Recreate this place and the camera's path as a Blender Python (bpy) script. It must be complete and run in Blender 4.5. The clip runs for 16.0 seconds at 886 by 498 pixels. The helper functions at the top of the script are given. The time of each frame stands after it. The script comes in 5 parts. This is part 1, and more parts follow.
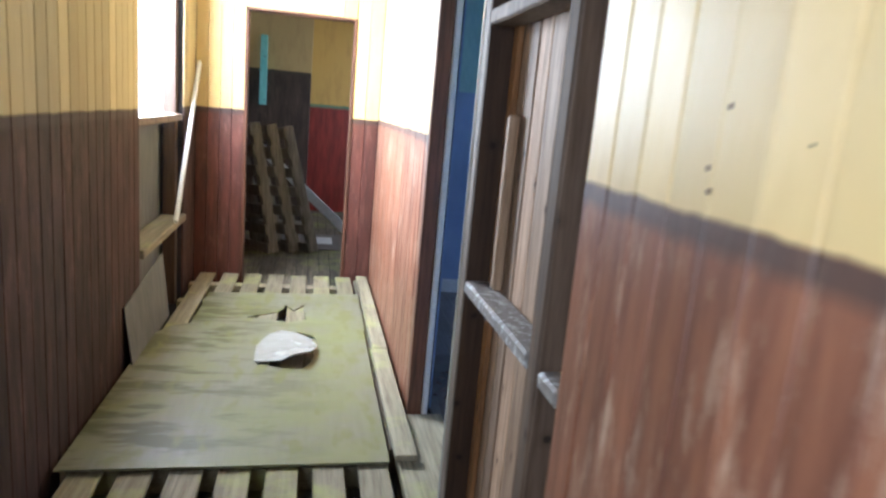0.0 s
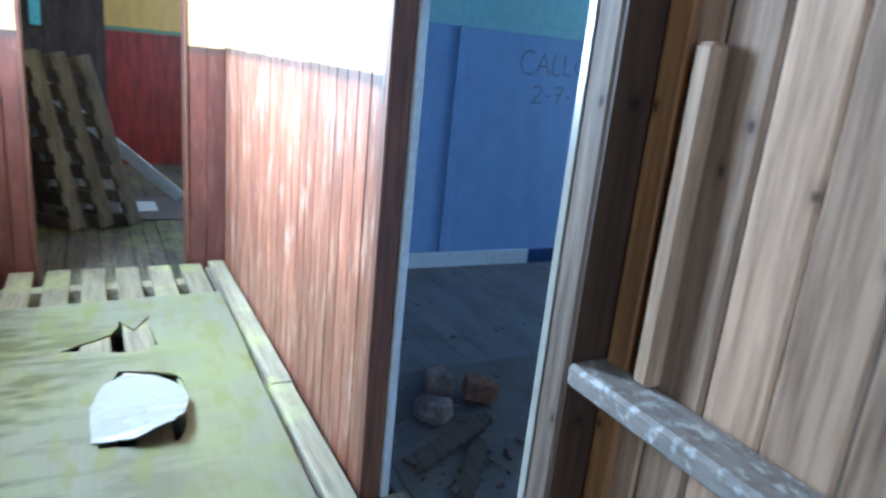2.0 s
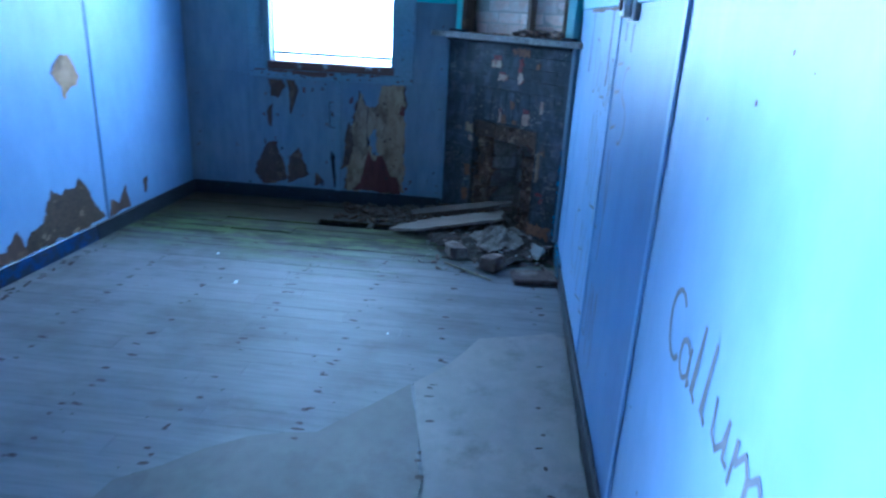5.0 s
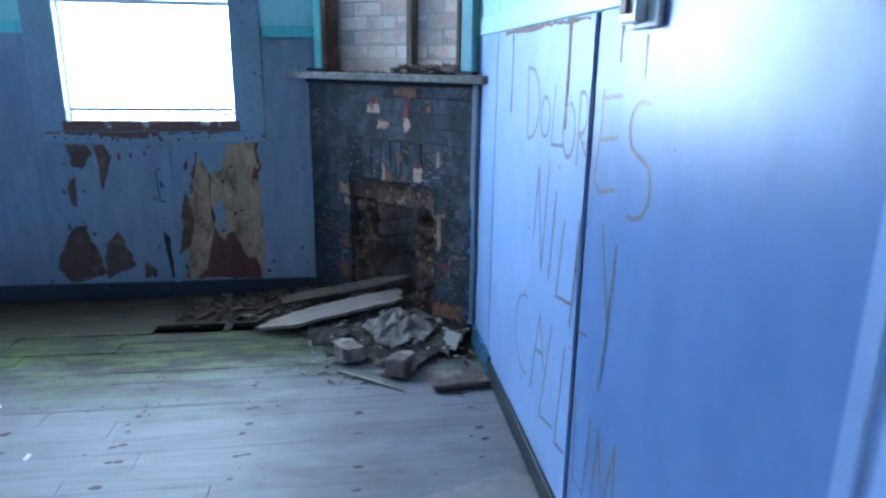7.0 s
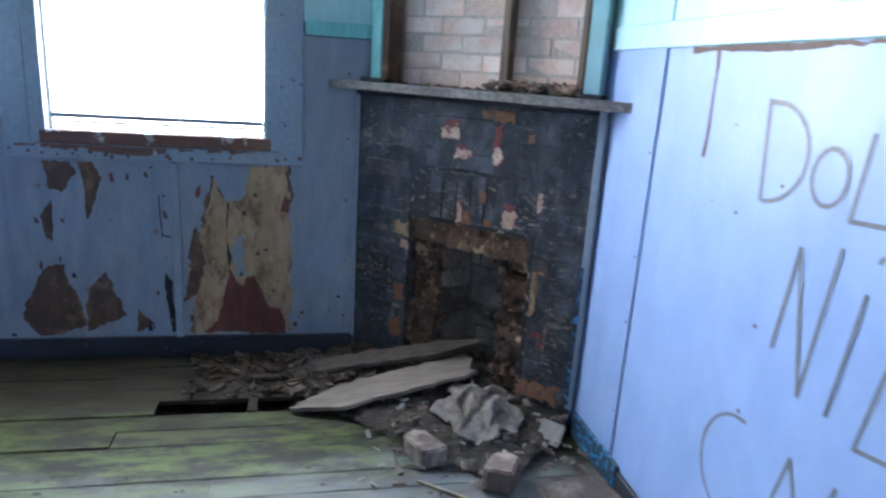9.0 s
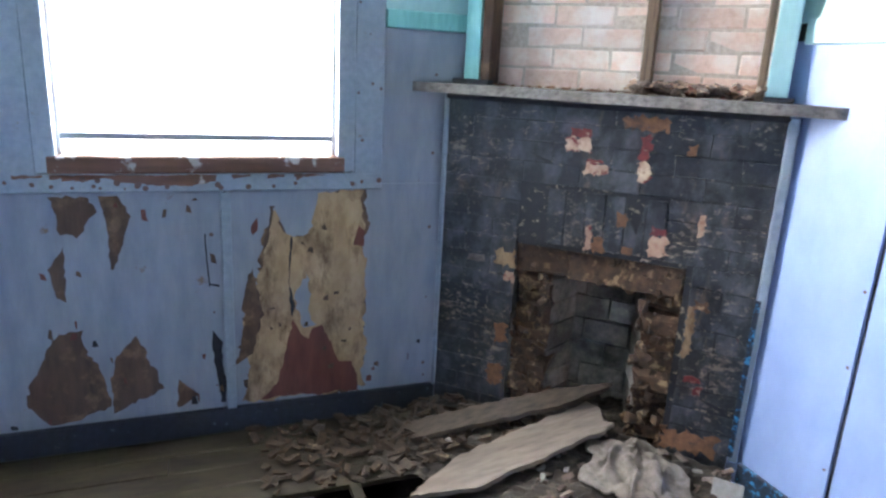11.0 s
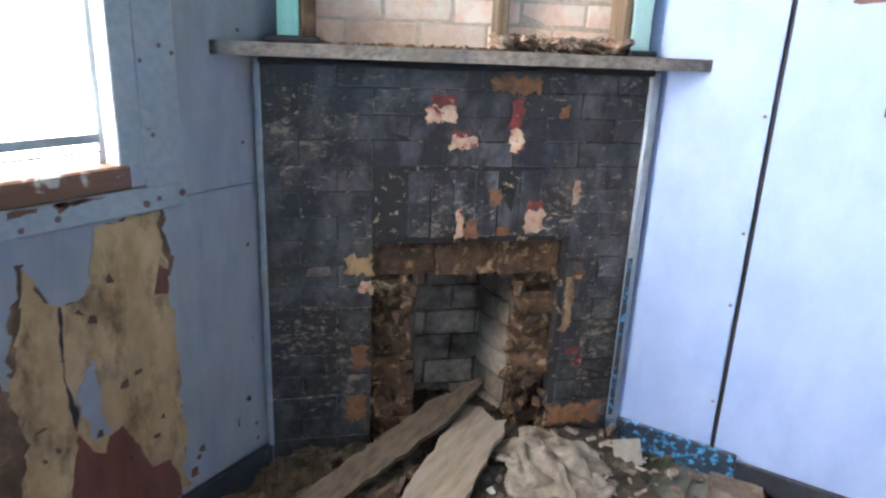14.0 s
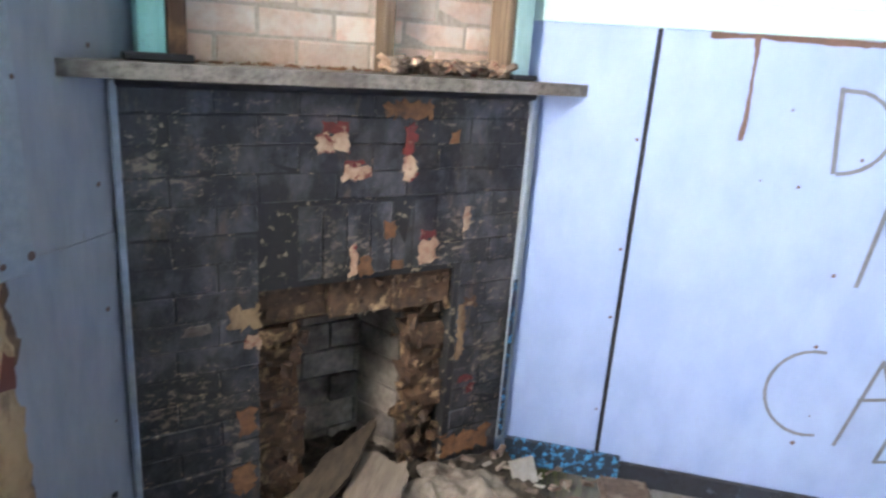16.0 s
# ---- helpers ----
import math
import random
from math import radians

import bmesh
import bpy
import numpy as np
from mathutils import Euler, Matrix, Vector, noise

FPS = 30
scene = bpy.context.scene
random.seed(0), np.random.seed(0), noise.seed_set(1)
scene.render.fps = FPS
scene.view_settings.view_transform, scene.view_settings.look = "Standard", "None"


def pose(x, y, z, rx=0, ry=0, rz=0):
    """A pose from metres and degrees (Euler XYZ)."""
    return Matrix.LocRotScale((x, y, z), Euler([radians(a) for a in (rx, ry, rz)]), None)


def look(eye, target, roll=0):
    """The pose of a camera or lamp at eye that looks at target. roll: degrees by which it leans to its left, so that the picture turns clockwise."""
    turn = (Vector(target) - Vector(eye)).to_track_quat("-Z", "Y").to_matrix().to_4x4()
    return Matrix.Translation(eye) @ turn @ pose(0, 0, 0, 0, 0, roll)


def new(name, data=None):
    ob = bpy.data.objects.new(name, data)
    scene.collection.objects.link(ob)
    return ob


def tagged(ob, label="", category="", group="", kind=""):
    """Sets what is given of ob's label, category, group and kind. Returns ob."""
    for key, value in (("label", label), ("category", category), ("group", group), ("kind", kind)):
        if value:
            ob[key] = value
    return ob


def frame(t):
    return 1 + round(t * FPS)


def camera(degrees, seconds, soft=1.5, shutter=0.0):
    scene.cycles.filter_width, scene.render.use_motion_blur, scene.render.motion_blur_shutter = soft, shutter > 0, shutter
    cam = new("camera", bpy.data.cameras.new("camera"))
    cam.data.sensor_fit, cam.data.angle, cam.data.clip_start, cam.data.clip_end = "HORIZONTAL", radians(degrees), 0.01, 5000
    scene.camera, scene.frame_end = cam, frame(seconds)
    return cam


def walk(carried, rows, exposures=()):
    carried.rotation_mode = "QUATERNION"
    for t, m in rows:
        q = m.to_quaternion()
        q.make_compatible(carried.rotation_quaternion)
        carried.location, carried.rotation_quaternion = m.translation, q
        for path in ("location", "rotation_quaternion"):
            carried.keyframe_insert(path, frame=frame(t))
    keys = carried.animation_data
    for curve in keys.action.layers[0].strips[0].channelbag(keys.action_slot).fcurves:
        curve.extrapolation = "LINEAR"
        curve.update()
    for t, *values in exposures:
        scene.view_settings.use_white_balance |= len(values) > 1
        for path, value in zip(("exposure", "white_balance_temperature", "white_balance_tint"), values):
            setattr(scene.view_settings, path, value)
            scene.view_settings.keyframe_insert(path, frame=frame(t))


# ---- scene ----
cam = camera(67.4, 16.0, 2.4, 0.5)
METRES, EYE, TILT, LEAN, TURN = 7.37, 1.4, 0.0, 0.0, -11.8
ROWS = [
    (0.0, 0.0, 0.0, 0.0, 1.04, -11.64, -5.04),
    (0.5, -0.0204, 0.0395, -0.0072, -2.84, -13.82, -5.22),
    (1.0, -0.0355, 0.0709, -0.0057, -10.71, -14.83, -7.09),
    (1.5, -0.0479, 0.1149, -0.0045, -12.76, -15.59, -5.33),
    (2.0, -0.0599, 0.1553, -0.0067, -15.27, -15.93, -5.5),
    (2.5, -0.0677, 0.1933, -0.007, -24.94, -16.18, -6.75),
    (3.0, -0.0636, 0.231, -0.0068, -35.09, -16.36, -6.66),
    (3.5, -0.0613, 0.266, -0.0084, -45.82, -16.44, -5.27),
    (4.0, -0.0591, 0.3011, 0.0076, -57.63, -17.75, -4.81),
    (4.5, -0.04, 0.3127, 0.0127, -65.86, -19.28, -3.94),
    (5.0, -0.017, 0.3221, 0.0124, -72.14, -19.53, -3.01),
    (7.5, 0.1324, 0.3996, 0.0021, -88.93, -15.11, -1.6),
    (8.0, 0.1533, 0.4199, 0.005, -91.3, -15.22, -2.68),
    (8.5, 0.1867, 0.4449, 0.0041, -90.49, -15.19, -2.67),
    (9.0, 0.2105, 0.4733, 0.004, -89.78, -14.77, -3.68),
    (9.5, 0.2298, 0.509, 0.006, -93.23, -14.65, -3.87),
    (10.0, 0.2494, 0.5385, 0.0035, -95.47, -14.47, -3.42),
    (12.5, 0.3551, 0.647, 0.0028, -116.94, -16.62, -3.65),
    (13.0, 0.3721, 0.6633, 0.003, -127.41, -16.81, -3.67),
    (13.5, 0.3878, 0.6677, 0.0014, -131.52, -17.3, -2.86),
    (14.0, 0.4153, 0.6623, -0.0005, -135.4, -17.45, -2.36),
    (14.5, 0.4325, 0.6601, -0.001, -138.4, -17.91, -2.43),
    (15.0, 0.4559, 0.6665, -0.0005, -143.2, -18.46, -1.91),
    (15.5, 0.4682, 0.6721, 0.0025, -149.81, -18.31, -2.86),
    (16.0, 0.4701, 0.673, 0.0044, -155.28, -16.29, -4.0),
]
EXPOSURES = [(0.0, -0.75, 5200, 8), (0.5, -0.5, 4800, 6), (1.0, -0.5, 4500, 2), (2.0, -0.5, 4350, -1), (3.5, -0.4, 4200, -3), (4.0, 0.12, 4050, -4), (5.0, 0.5, 3900, -2), (7.5, 1.2, 5100, 5), (8.5, 1.25, 5600, 8), (9.5, 1.4, 6000, 10), (12.5, 2.25, 7100, 13), (14.0, 1.95, 7400, 13), (15.0, 2.0, 7900, 13), (16.0, 1.85, 7700, 14)]
walk(cam, [(t, pose(0, 0, EYE, TILT, LEAN, TURN) @ pose(METRES * x, METRES * y, METRES * z, 90 + pitch, roll, yaw)) for t, x, y, z, yaw, pitch, roll in ROWS], EXPOSURES)
# ---- exposure rows are part of the walk above; world and large lights ----
world = bpy.data.worlds.new("World")
scene.world = world
world.use_nodes = True
wn = world.node_tree
sky = wn.nodes.new("ShaderNodeTexSky")
sky.sky_type = 'NISHITA'
sky.sun_disc = False
sky.sun_elevation = radians(23)
sky.sun_rotation = radians(297)
wn.links.new(sky.outputs[0], wn.nodes["Background"].inputs[0])
wn.nodes["Background"].inputs[1].default_value = 0.12
sun = new("sun", bpy.data.lights.new("sun", 'SUN'))
sun.data.energy = 5.0
sun.data.angle = radians(6)
sun.data.color = (1.0, 0.95, 0.87)
sun.matrix_world = look((-9, 8.2, 5.2), (0.5, 3.4, 1.1))


def daylight(name, centre, target, w, h, watts, colour=(1, 1, 1)):
    """The sky's light in an opening, or an added fill lamp in an unseen one."""
    d = bpy.data.lights.new(name, 'AREA')
    d.shape, d.size, d.size_y, d.energy, d.color = 'RECTANGLE', w, h, watts, colour
    ob = new(name, d)
    ob.matrix_world = look(centre, target)
    return ob


daylight("window_daylight", (5.63, 3.726, 1.75), (4.6, 3.70, 1.45), 0.9, 1.28, 50, (0.93, 0.97, 1.0))
daylight("hall_daylight", (-1.14, 4.25, 1.80), (0.5, 4.0, 1.2), 1.15, 1.1, 470, (1.0, 0.98, 0.95))
# added fill for the far room's red wall, its source is unseen
daylight("far_room_daylight", (1.65, 7.6, 1.6), (0.3, 8.4, 0.9), 0.9, 1.2, 60, (1.0, 0.98, 0.93))
# added fill lamp behind the camera, brightens the near right wall
daylight("side_window_daylight", (-1.05, -0.6, 1.6), (0.5, 0.6, 1.1), 0.9, 1.1, 82, (1.0, 0.98, 0.95))

# ---- materials ----
RNG = random.Random(7)


def mixn(nt, a, b, fac, kind='MIX'):
    m = nt.nodes.new("ShaderNodeMix")
    m.data_type, m.blend_type = 'RGBA', kind
    for sock, v in ((m.inputs[0], fac), (m.inputs[6], a), (m.inputs[7], b)):
        if isinstance(v, (int, float)):
            sock.default_value = v
        elif isinstance(v, tuple):
            sock.default_value = (*v, 1)
        else:
            nt.links.new(v, sock)
    return m.outputs[2]


def grain_noise(nt, scale, stretch=(1, 1, 1), detail=5, shift=0.0, rough=0.6):
    g = nt.nodes.new("ShaderNodeNewGeometry")
    mp = nt.nodes.new("ShaderNodeMapping")
    mp.inputs["Scale"].default_value = stretch
    mp.inputs["Location"].default_value = (shift, shift * 1.7, shift * 0.6)
    nt.links.new(g.outputs["Position"], mp.inputs[0])
    n = nt.nodes.new("ShaderNodeTexNoise")
    n.inputs["Scale"].default_value = scale
    n.inputs["Detail"].default_value = detail
    n.inputs["Roughness"].default_value = rough
    nt.links.new(mp.outputs[0], n.inputs["Vector"])
    return n.outputs[0]


def step(nt, v, lo, hi):
    r = nt.nodes.new("ShaderNodeMapRange")
    r.inputs[1].default_value, r.inputs[2].default_value = lo, hi
    r.clamp = True
    nt.links.new(v, r.inputs[0])
    return r.outputs[0]


def mathn(nt, op, a, b):
    m = nt.nodes.new("ShaderNodeMath")
    m.operation = op
    for i, v in enumerate((a, b)):
        if isinstance(v, (int, float)):
            m.inputs[i].default_value = v
        else:
            nt.links.new(v, m.inputs[i])
    return m.outputs[0]


def start(name):
    m = bpy.data.materials.new(name)
    m.use_nodes = True
    return m, m.node_tree, m.node_tree.nodes["Principled BSDF"]


def finish(nt, b, col, rough, bump, bump_v, rough_v=None, metal=0.0, spread=0.0, spec=0.5):
    if spread:
        oi = nt.nodes.new("ShaderNodeObjectInfo")
        hsv = nt.nodes.new("ShaderNodeHueSaturation")
        nt.links.new(col, hsv.inputs["Color"])
        r = nt.nodes.new("ShaderNodeMapRange")
        r.inputs[3].default_value, r.inputs[4].default_value = 1 - spread, 1 + spread
        nt.links.new(oi.outputs["Random"], r.inputs[0])
        nt.links.new(r.outputs[0], hsv.inputs["Value"])
        col = hsv.outputs[0]
    nt.links.new(col, b.inputs["Base Color"])
    b.inputs["Metallic"].default_value = metal
    b.inputs["Specular IOR Level"].default_value = spec
    if rough_v is not None:
        r = nt.nodes.new("ShaderNodeMapRange")
        r.inputs[3].default_value, r.inputs[4].default_value = rough * 0.75, min(1, rough * 1.3)
        nt.links.new(rough_v, r.inputs[0])
        nt.links.new(r.outputs[0], b.inputs["Roughness"])
    else:
        b.inputs["Roughness"].default_value = rough
    if bump:
        bp = nt.nodes.new("ShaderNodeBump")
        bp.inputs["Strength"].default_value = bump
        bp.inputs["Distance"].default_value = 0.004
        nt.links.new(bump_v, bp.inputs["Height"])
        nt.links.new(bp.outputs[0], b.inputs["Normal"])


def surface(name, base, dark, rough=0.6, grain=60, stretch=(1, 1, 1), stain=None, stain_scale=3.0, lo=0.52, hi=0.7,
            bump=0.3, spread=0.0, metal=0.0, spec=0.5, shift=0.0, smear=(1, 1, 1), depth=8):
    """A surface with fine grain, a wide variation and, if given, stains of a second colour."""
    m, nt, b = start(name)
    fine = grain_noise(nt, grain, stretch, 6, shift)
    wide = grain_noise(nt, 2.3, (1, 1, 1), 4, shift + 3)
    col = mixn(nt, base, dark, step(nt, fine, 0.35, 0.75))
    col = mixn(nt, col, dark, mathn(nt, 'MULTIPLY', step(nt, wide, 0.45, 0.8), 0.6))
    if stain:
        col = mixn(nt, col, stain, step(nt, grain_noise(nt, stain_scale, smear, depth, shift + 9, 0.65), lo, hi))
    finish(nt, b, col, rough, bump, fine, wide, metal, spread, spec)
    return m


def split_paint(name, lower, lower_dark, upper, upper_dark, at, line, worn, rough=0.5):
    """Boards painted in two colours, with a dark uneven line between them, worn in upright streaks that also stand for
    sunlight.
    """
    m, nt, b = start(name)
    g = nt.nodes.new("ShaderNodeNewGeometry")
    s = nt.nodes.new("ShaderNodeSeparateXYZ")
    nt.links.new(g.outputs["Position"], s.inputs[0])
    z = mathn(nt, 'ADD', s.outputs[2], mathn(nt, 'MULTIPLY', grain_noise(nt, 9, (1, 1, 0.5), 3), 0.02))
    streak = grain_noise(nt, 22, (1, 1, 0.14), 5, 2)
    fine = grain_noise(nt, 70, (1, 1, 0.25), 5, 5)
    low = mixn(nt, lower, lower_dark, step(nt, streak, 0.35, 0.65))
    # wear, strengthened to paint in some of the sun's brightness
    low = mixn(nt, low, worn, mathn(nt, 'MULTIPLY', step(nt, grain_noise(nt, 16, (1, 1, 0.22), 8, 11, 0.72), 0.52, 0.69), 0.75))
    up = mixn(nt, upper, upper_dark, mathn(nt, 'MULTIPLY', step(nt, grain_noise(nt, 14, (1, 1, 0.25), 6, 14), 0.5, 0.8), 0.6))
    col = mixn(nt, low, up, step(nt, z, at, at + 0.012))
    edge = mathn(nt, 'MULTIPLY', step(nt, z, at - 0.045, at - 0.02), mathn(nt, 'SUBTRACT', 1.0, step(nt, z, at, at + 0.012)))
    col = mixn(nt, col, line, mathn(nt, 'MULTIPLY', edge, 0.8))
    finish(nt, b, col, rough, 0.3, fine, streak, 0, 0.2)
    return m


def timber(name, base, dark, along, rough=0.65, spread=0.15, knots=True, green=None, spec=0.4, glo=0.5, ghi=0.68):
    """Wood with grain along an axis (0, 1, 2), dark knots and, if given, algae."""
    m, nt, b = start(name)
    st = [1.0, 1.0, 1.0]
    st[along] = 0.06
    grainv = grain_noise(nt, 55, tuple(st), 7, 1, 0.65)
    broad = grain_noise(nt, 9, tuple(st), 4, 6)
    col = mixn(nt, base, dark, step(nt, grainv, 0.4, 0.68))
    col = mixn(nt, col, dark, mathn(nt, 'MULTIPLY', step(nt, broad, 0.48, 0.72), 0.7))
    if knots:
        g = nt.nodes.new("ShaderNodeNewGeometry")
        sp = nt.nodes.new("ShaderNodeSeparateXYZ")
        nt.links.new(g.outputs["Position"], sp.inputs[0])
        cb = nt.nodes.new("ShaderNodeCombineXYZ")
        nt.links.new(mathn(nt, 'ADD', sp.outputs[1], mathn(nt, 'MULTIPLY', sp.outputs[0], 0.5)), cb.inputs[0])
        nt.links.new(mathn(nt, 'MULTIPLY', sp.outputs[2], 0.55), cb.inputs[1])
        v = nt.nodes.new("ShaderNodeTexVoronoi")
        v.voronoi_dimensions = '2D'
        v.inputs["Scale"].default_value = 7.0
        nt.links.new(cb.outputs[0], v.inputs["Vector"])
        near = mathn(nt, 'ADD', v.outputs["Distance"], mathn(nt, 'MULTIPLY', grain_noise(nt, 60, (1, 1, 0.5), 3, 33), 0.06))
        col = mixn(nt, col, dark, mathn(nt, 'MULTIPLY', mathn(nt, 'SUBTRACT', 1.0, step(nt, near, 0.07, 0.14)), 0.6))
        col = mixn(nt, col, tuple(c * 0.35 for c in dark), mathn(nt, 'SUBTRACT', 1.0, step(nt, near, 0.05, 0.075)))
    if green:
        col = mixn(nt, col, green, mathn(nt, 'MULTIPLY', step(nt, grain_noise(nt, 2.6, (1, 1, 1), 7, 21, 0.7), glo, ghi), 0.85))
    finish(nt, b, col, rough, 0.35, grainv, broad, 0, spread, spec)
    return m


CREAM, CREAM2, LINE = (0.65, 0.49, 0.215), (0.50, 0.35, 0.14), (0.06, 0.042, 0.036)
# right wall: pale worn colour also stands for the sun on it
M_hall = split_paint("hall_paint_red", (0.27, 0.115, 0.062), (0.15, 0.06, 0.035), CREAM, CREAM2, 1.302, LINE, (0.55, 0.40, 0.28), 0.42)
# the same red and cream, darkened for the left wall's unlit side
M_hall_shade = split_paint("hall_paint_shaded", (0.046, 0.016, 0.012), (0.022, 0.010, 0.008), (0.42, 0.34, 0.185), (0.32, 0.24, 0.125), 1.285, LINE, (0.13, 0.065, 0.05), 0.72)
M_halle = split_paint("hall_paint_dark_red", (0.13, 0.045, 0.032), (0.07, 0.027, 0.021), CREAM, CREAM2, 1.29, LINE, (0.22, 0.11, 0.08), 0.4)
M_far = split_paint("far_paint", (0.30, 0.035, 0.025), (0.15, 0.02, 0.015), (0.62, 0.40, 0.10), (0.4, 0.24, 0.06), 1.36,
                    (0.12, 0.30, 0.18), (0.26, 0.05, 0.03))
M_fardark = split_paint("far_dark_boards", (0.07, 0.045, 0.035), (0.03, 0.022, 0.018), (0.5, 0.36, 0.15), (0.3, 0.2, 0.09), 1.72,
                        (0.05, 0.04, 0.03), (0.12, 0.08, 0.06))
M_blue = surface("blue_paint", (0.27, 0.36, 0.59), (0.215, 0.30, 0.52), 0.43, 9, (1, 1, 0.5), bump=0.03, spec=0.4)
# blue paint darkened where the window's light falls off
M_blue_shade = surface("shaded_blue_paint", (0.14, 0.215, 0.43), (0.11, 0.175, 0.37), 0.38, 9, (1, 1, 0.5), bump=0.03, spec=0.4)
M_grey = surface("grey_blue_paint", (0.225, 0.25, 0.30), (0.155, 0.178, 0.225), 0.45, 16, (1, 1, 0.3),
                 stain=(0.16, 0.10, 0.07), stain_scale=7, lo=0.66, hi=0.71, bump=0.25)
M_aqua = surface("aqua_paint", (0.35, 0.55, 0.56), (0.27, 0.46, 0.48), 0.4, 30, (1, 1, 0.4), bump=0.08)
M_paleaqua = surface("pale_aqua_paint", (0.41, 0.60, 0.61), (0.34, 0.52, 0.54), 0.4, 30, (1, 1, 0.4), bump=0.08)
M_teal = surface("teal_trim", (0.24, 0.56, 0.55), (0.12, 0.36, 0.36), 0.5, 40, (1, 1, 0.2), stain=(0.10, 0.08, 0.06),
                 stain_scale=14, lo=0.62, hi=0.68)
M_gap = surface("dark_cavity", (0.02, 0.02, 0.03), (0.01, 0.01, 0.012), 0.9, 30)
M_navy = surface("navy_skirting", (0.018, 0.022, 0.036), (0.01, 0.012, 0.016), 0.6, 40, stain=(0.10, 0.12, 0.16),
                 stain_scale=26, lo=0.62, hi=0.72)
M_bluesk = surface("bright_blue_skirting", (0.014, 0.06, 0.24), (0.01, 0.022, 0.075), 0.35, 30, stain=(0.012, 0.018, 0.035),
                   stain_scale=11, lo=0.46, hi=0.58)
M_speck = surface("speckled_blue_paint", (0.02, 0.03, 0.06), (0.012, 0.02, 0.03), 0.5, 40, stain=(0.04, 0.27, 0.52),
                  stain_scale=42, lo=0.53, hi=0.60)
M_white = surface("old_white_paint", (0.68, 0.70, 0.72), (0.5, 0.52, 0.54), 0.5, 40)
M_sill = surface("peeling_red_timber", (0.16, 0.075, 0.05), (0.09, 0.045, 0.035), 0.7, 45, (1, 0.1, 1),
                 stain=(0.38, 0.36, 0.36), stain_scale=9, lo=0.58, hi=0.63, bump=0.5)
M_frame = surface("grey_frame_paint", (0.235, 0.28, 0.335), (0.175, 0.21, 0.26), 0.45, 40, stain=(0.15, 0.085, 0.05),
                  stain_scale=10, lo=0.66, hi=0.71, bump=0.2)
M_ceil = surface("ceiling_paint", (0.26, 0.26, 0.25), (0.17, 0.17, 0.16), 0.7, 30)
M_raw = timber("bare_wall_boards", (0.47, 0.33, 0.22), (0.18, 0.112, 0.07), 2, spread=0.32)
M_stud = timber("bare_stud", (0.34, 0.175, 0.07), (0.15, 0.07, 0.03), 2)
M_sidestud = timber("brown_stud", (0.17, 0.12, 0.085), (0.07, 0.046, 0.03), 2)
M_batten = timber("bare_batten", (0.42, 0.30, 0.20), (0.19, 0.12, 0.07), 2)
M_darkwood = timber("dark_brown_wood", (0.075, 0.042, 0.025), (0.035, 0.02, 0.013), 2, 0.6)
M_oldstud = timber("weathered_stud", (0.21, 0.165, 0.13), (0.085, 0.063, 0.048), 2)
M_rail = surface("flaking_white_rail", (0.30, 0.28, 0.27), (0.15, 0.13, 0.12), 0.6, 50, (1, 0.3, 1), stain=(0.50, 0.51, 0.52),
                 stain_scale=34, lo=0.52, hi=0.6, bump=0.5)
M_jamb = timber("red_door_jamb", (0.165, 0.072, 0.042), (0.07, 0.034, 0.022), 2, 0.5, knots=False)

def floor_paint():
    """Grey scuffed boards that turn mossy and then rotten towards the window."""
    m, nt, b = start("grey_floor_boards")
    g = nt.nodes.new("ShaderNodeNewGeometry")
    sp = nt.nodes.new("ShaderNodeSeparateXYZ")
    nt.links.new(g.outputs["Position"], sp.inputs[0])
    grainv = grain_noise(nt, 50, (1, 0.06, 1), 7, 1, 0.65)
    blot = grain_noise(nt, 3.2, (1, 0.6, 1), 7, 6, 0.65)
    wob = mathn(nt, 'MULTIPLY', mathn(nt, 'SUBTRACT', grain_noise(nt, 2.2, (1, 0.45, 1), 7, 30, 0.7), 0.5), 1.5)
    x = mathn(nt, 'ADD', sp.outputs[0], wob)
    col = mixn(nt, (0.178, 0.174, 0.184), (0.125, 0.120, 0.124), step(nt, grainv, 0.38, 0.72))
    col = mixn(nt, col, (0.085, 0.076, 0.070), mathn(nt, 'MULTIPLY', step(nt, blot, 0.5, 0.72), 0.6))
    moss = mixn(nt, (0.072, 0.095, 0.022), (0.017, 0.016, 0.009), step(nt, grain_noise(nt, 9, (1.3, 0.3, 1), 8, 40, 0.75), 0.44, 0.54))
    col = mixn(nt, col, moss, mathn(nt, 'MULTIPLY', step(nt, x, 3.95, 4.5), 0.95))
    rot = mixn(nt, (0.05, 0.036, 0.023), (0.016, 0.012, 0.009), step(nt, grain_noise(nt, 14, (1, 0.25, 1), 7, 50, 0.7), 0.38, 0.66))
    col = mixn(nt, col, rot, mathn(nt, 'MULTIPLY', step(nt, x, 4.62, 5.02), 0.9))
    finish(nt, b, col, 0.58, 0.3, grainv, blot, 0, 0.08, 0.22)
    return m


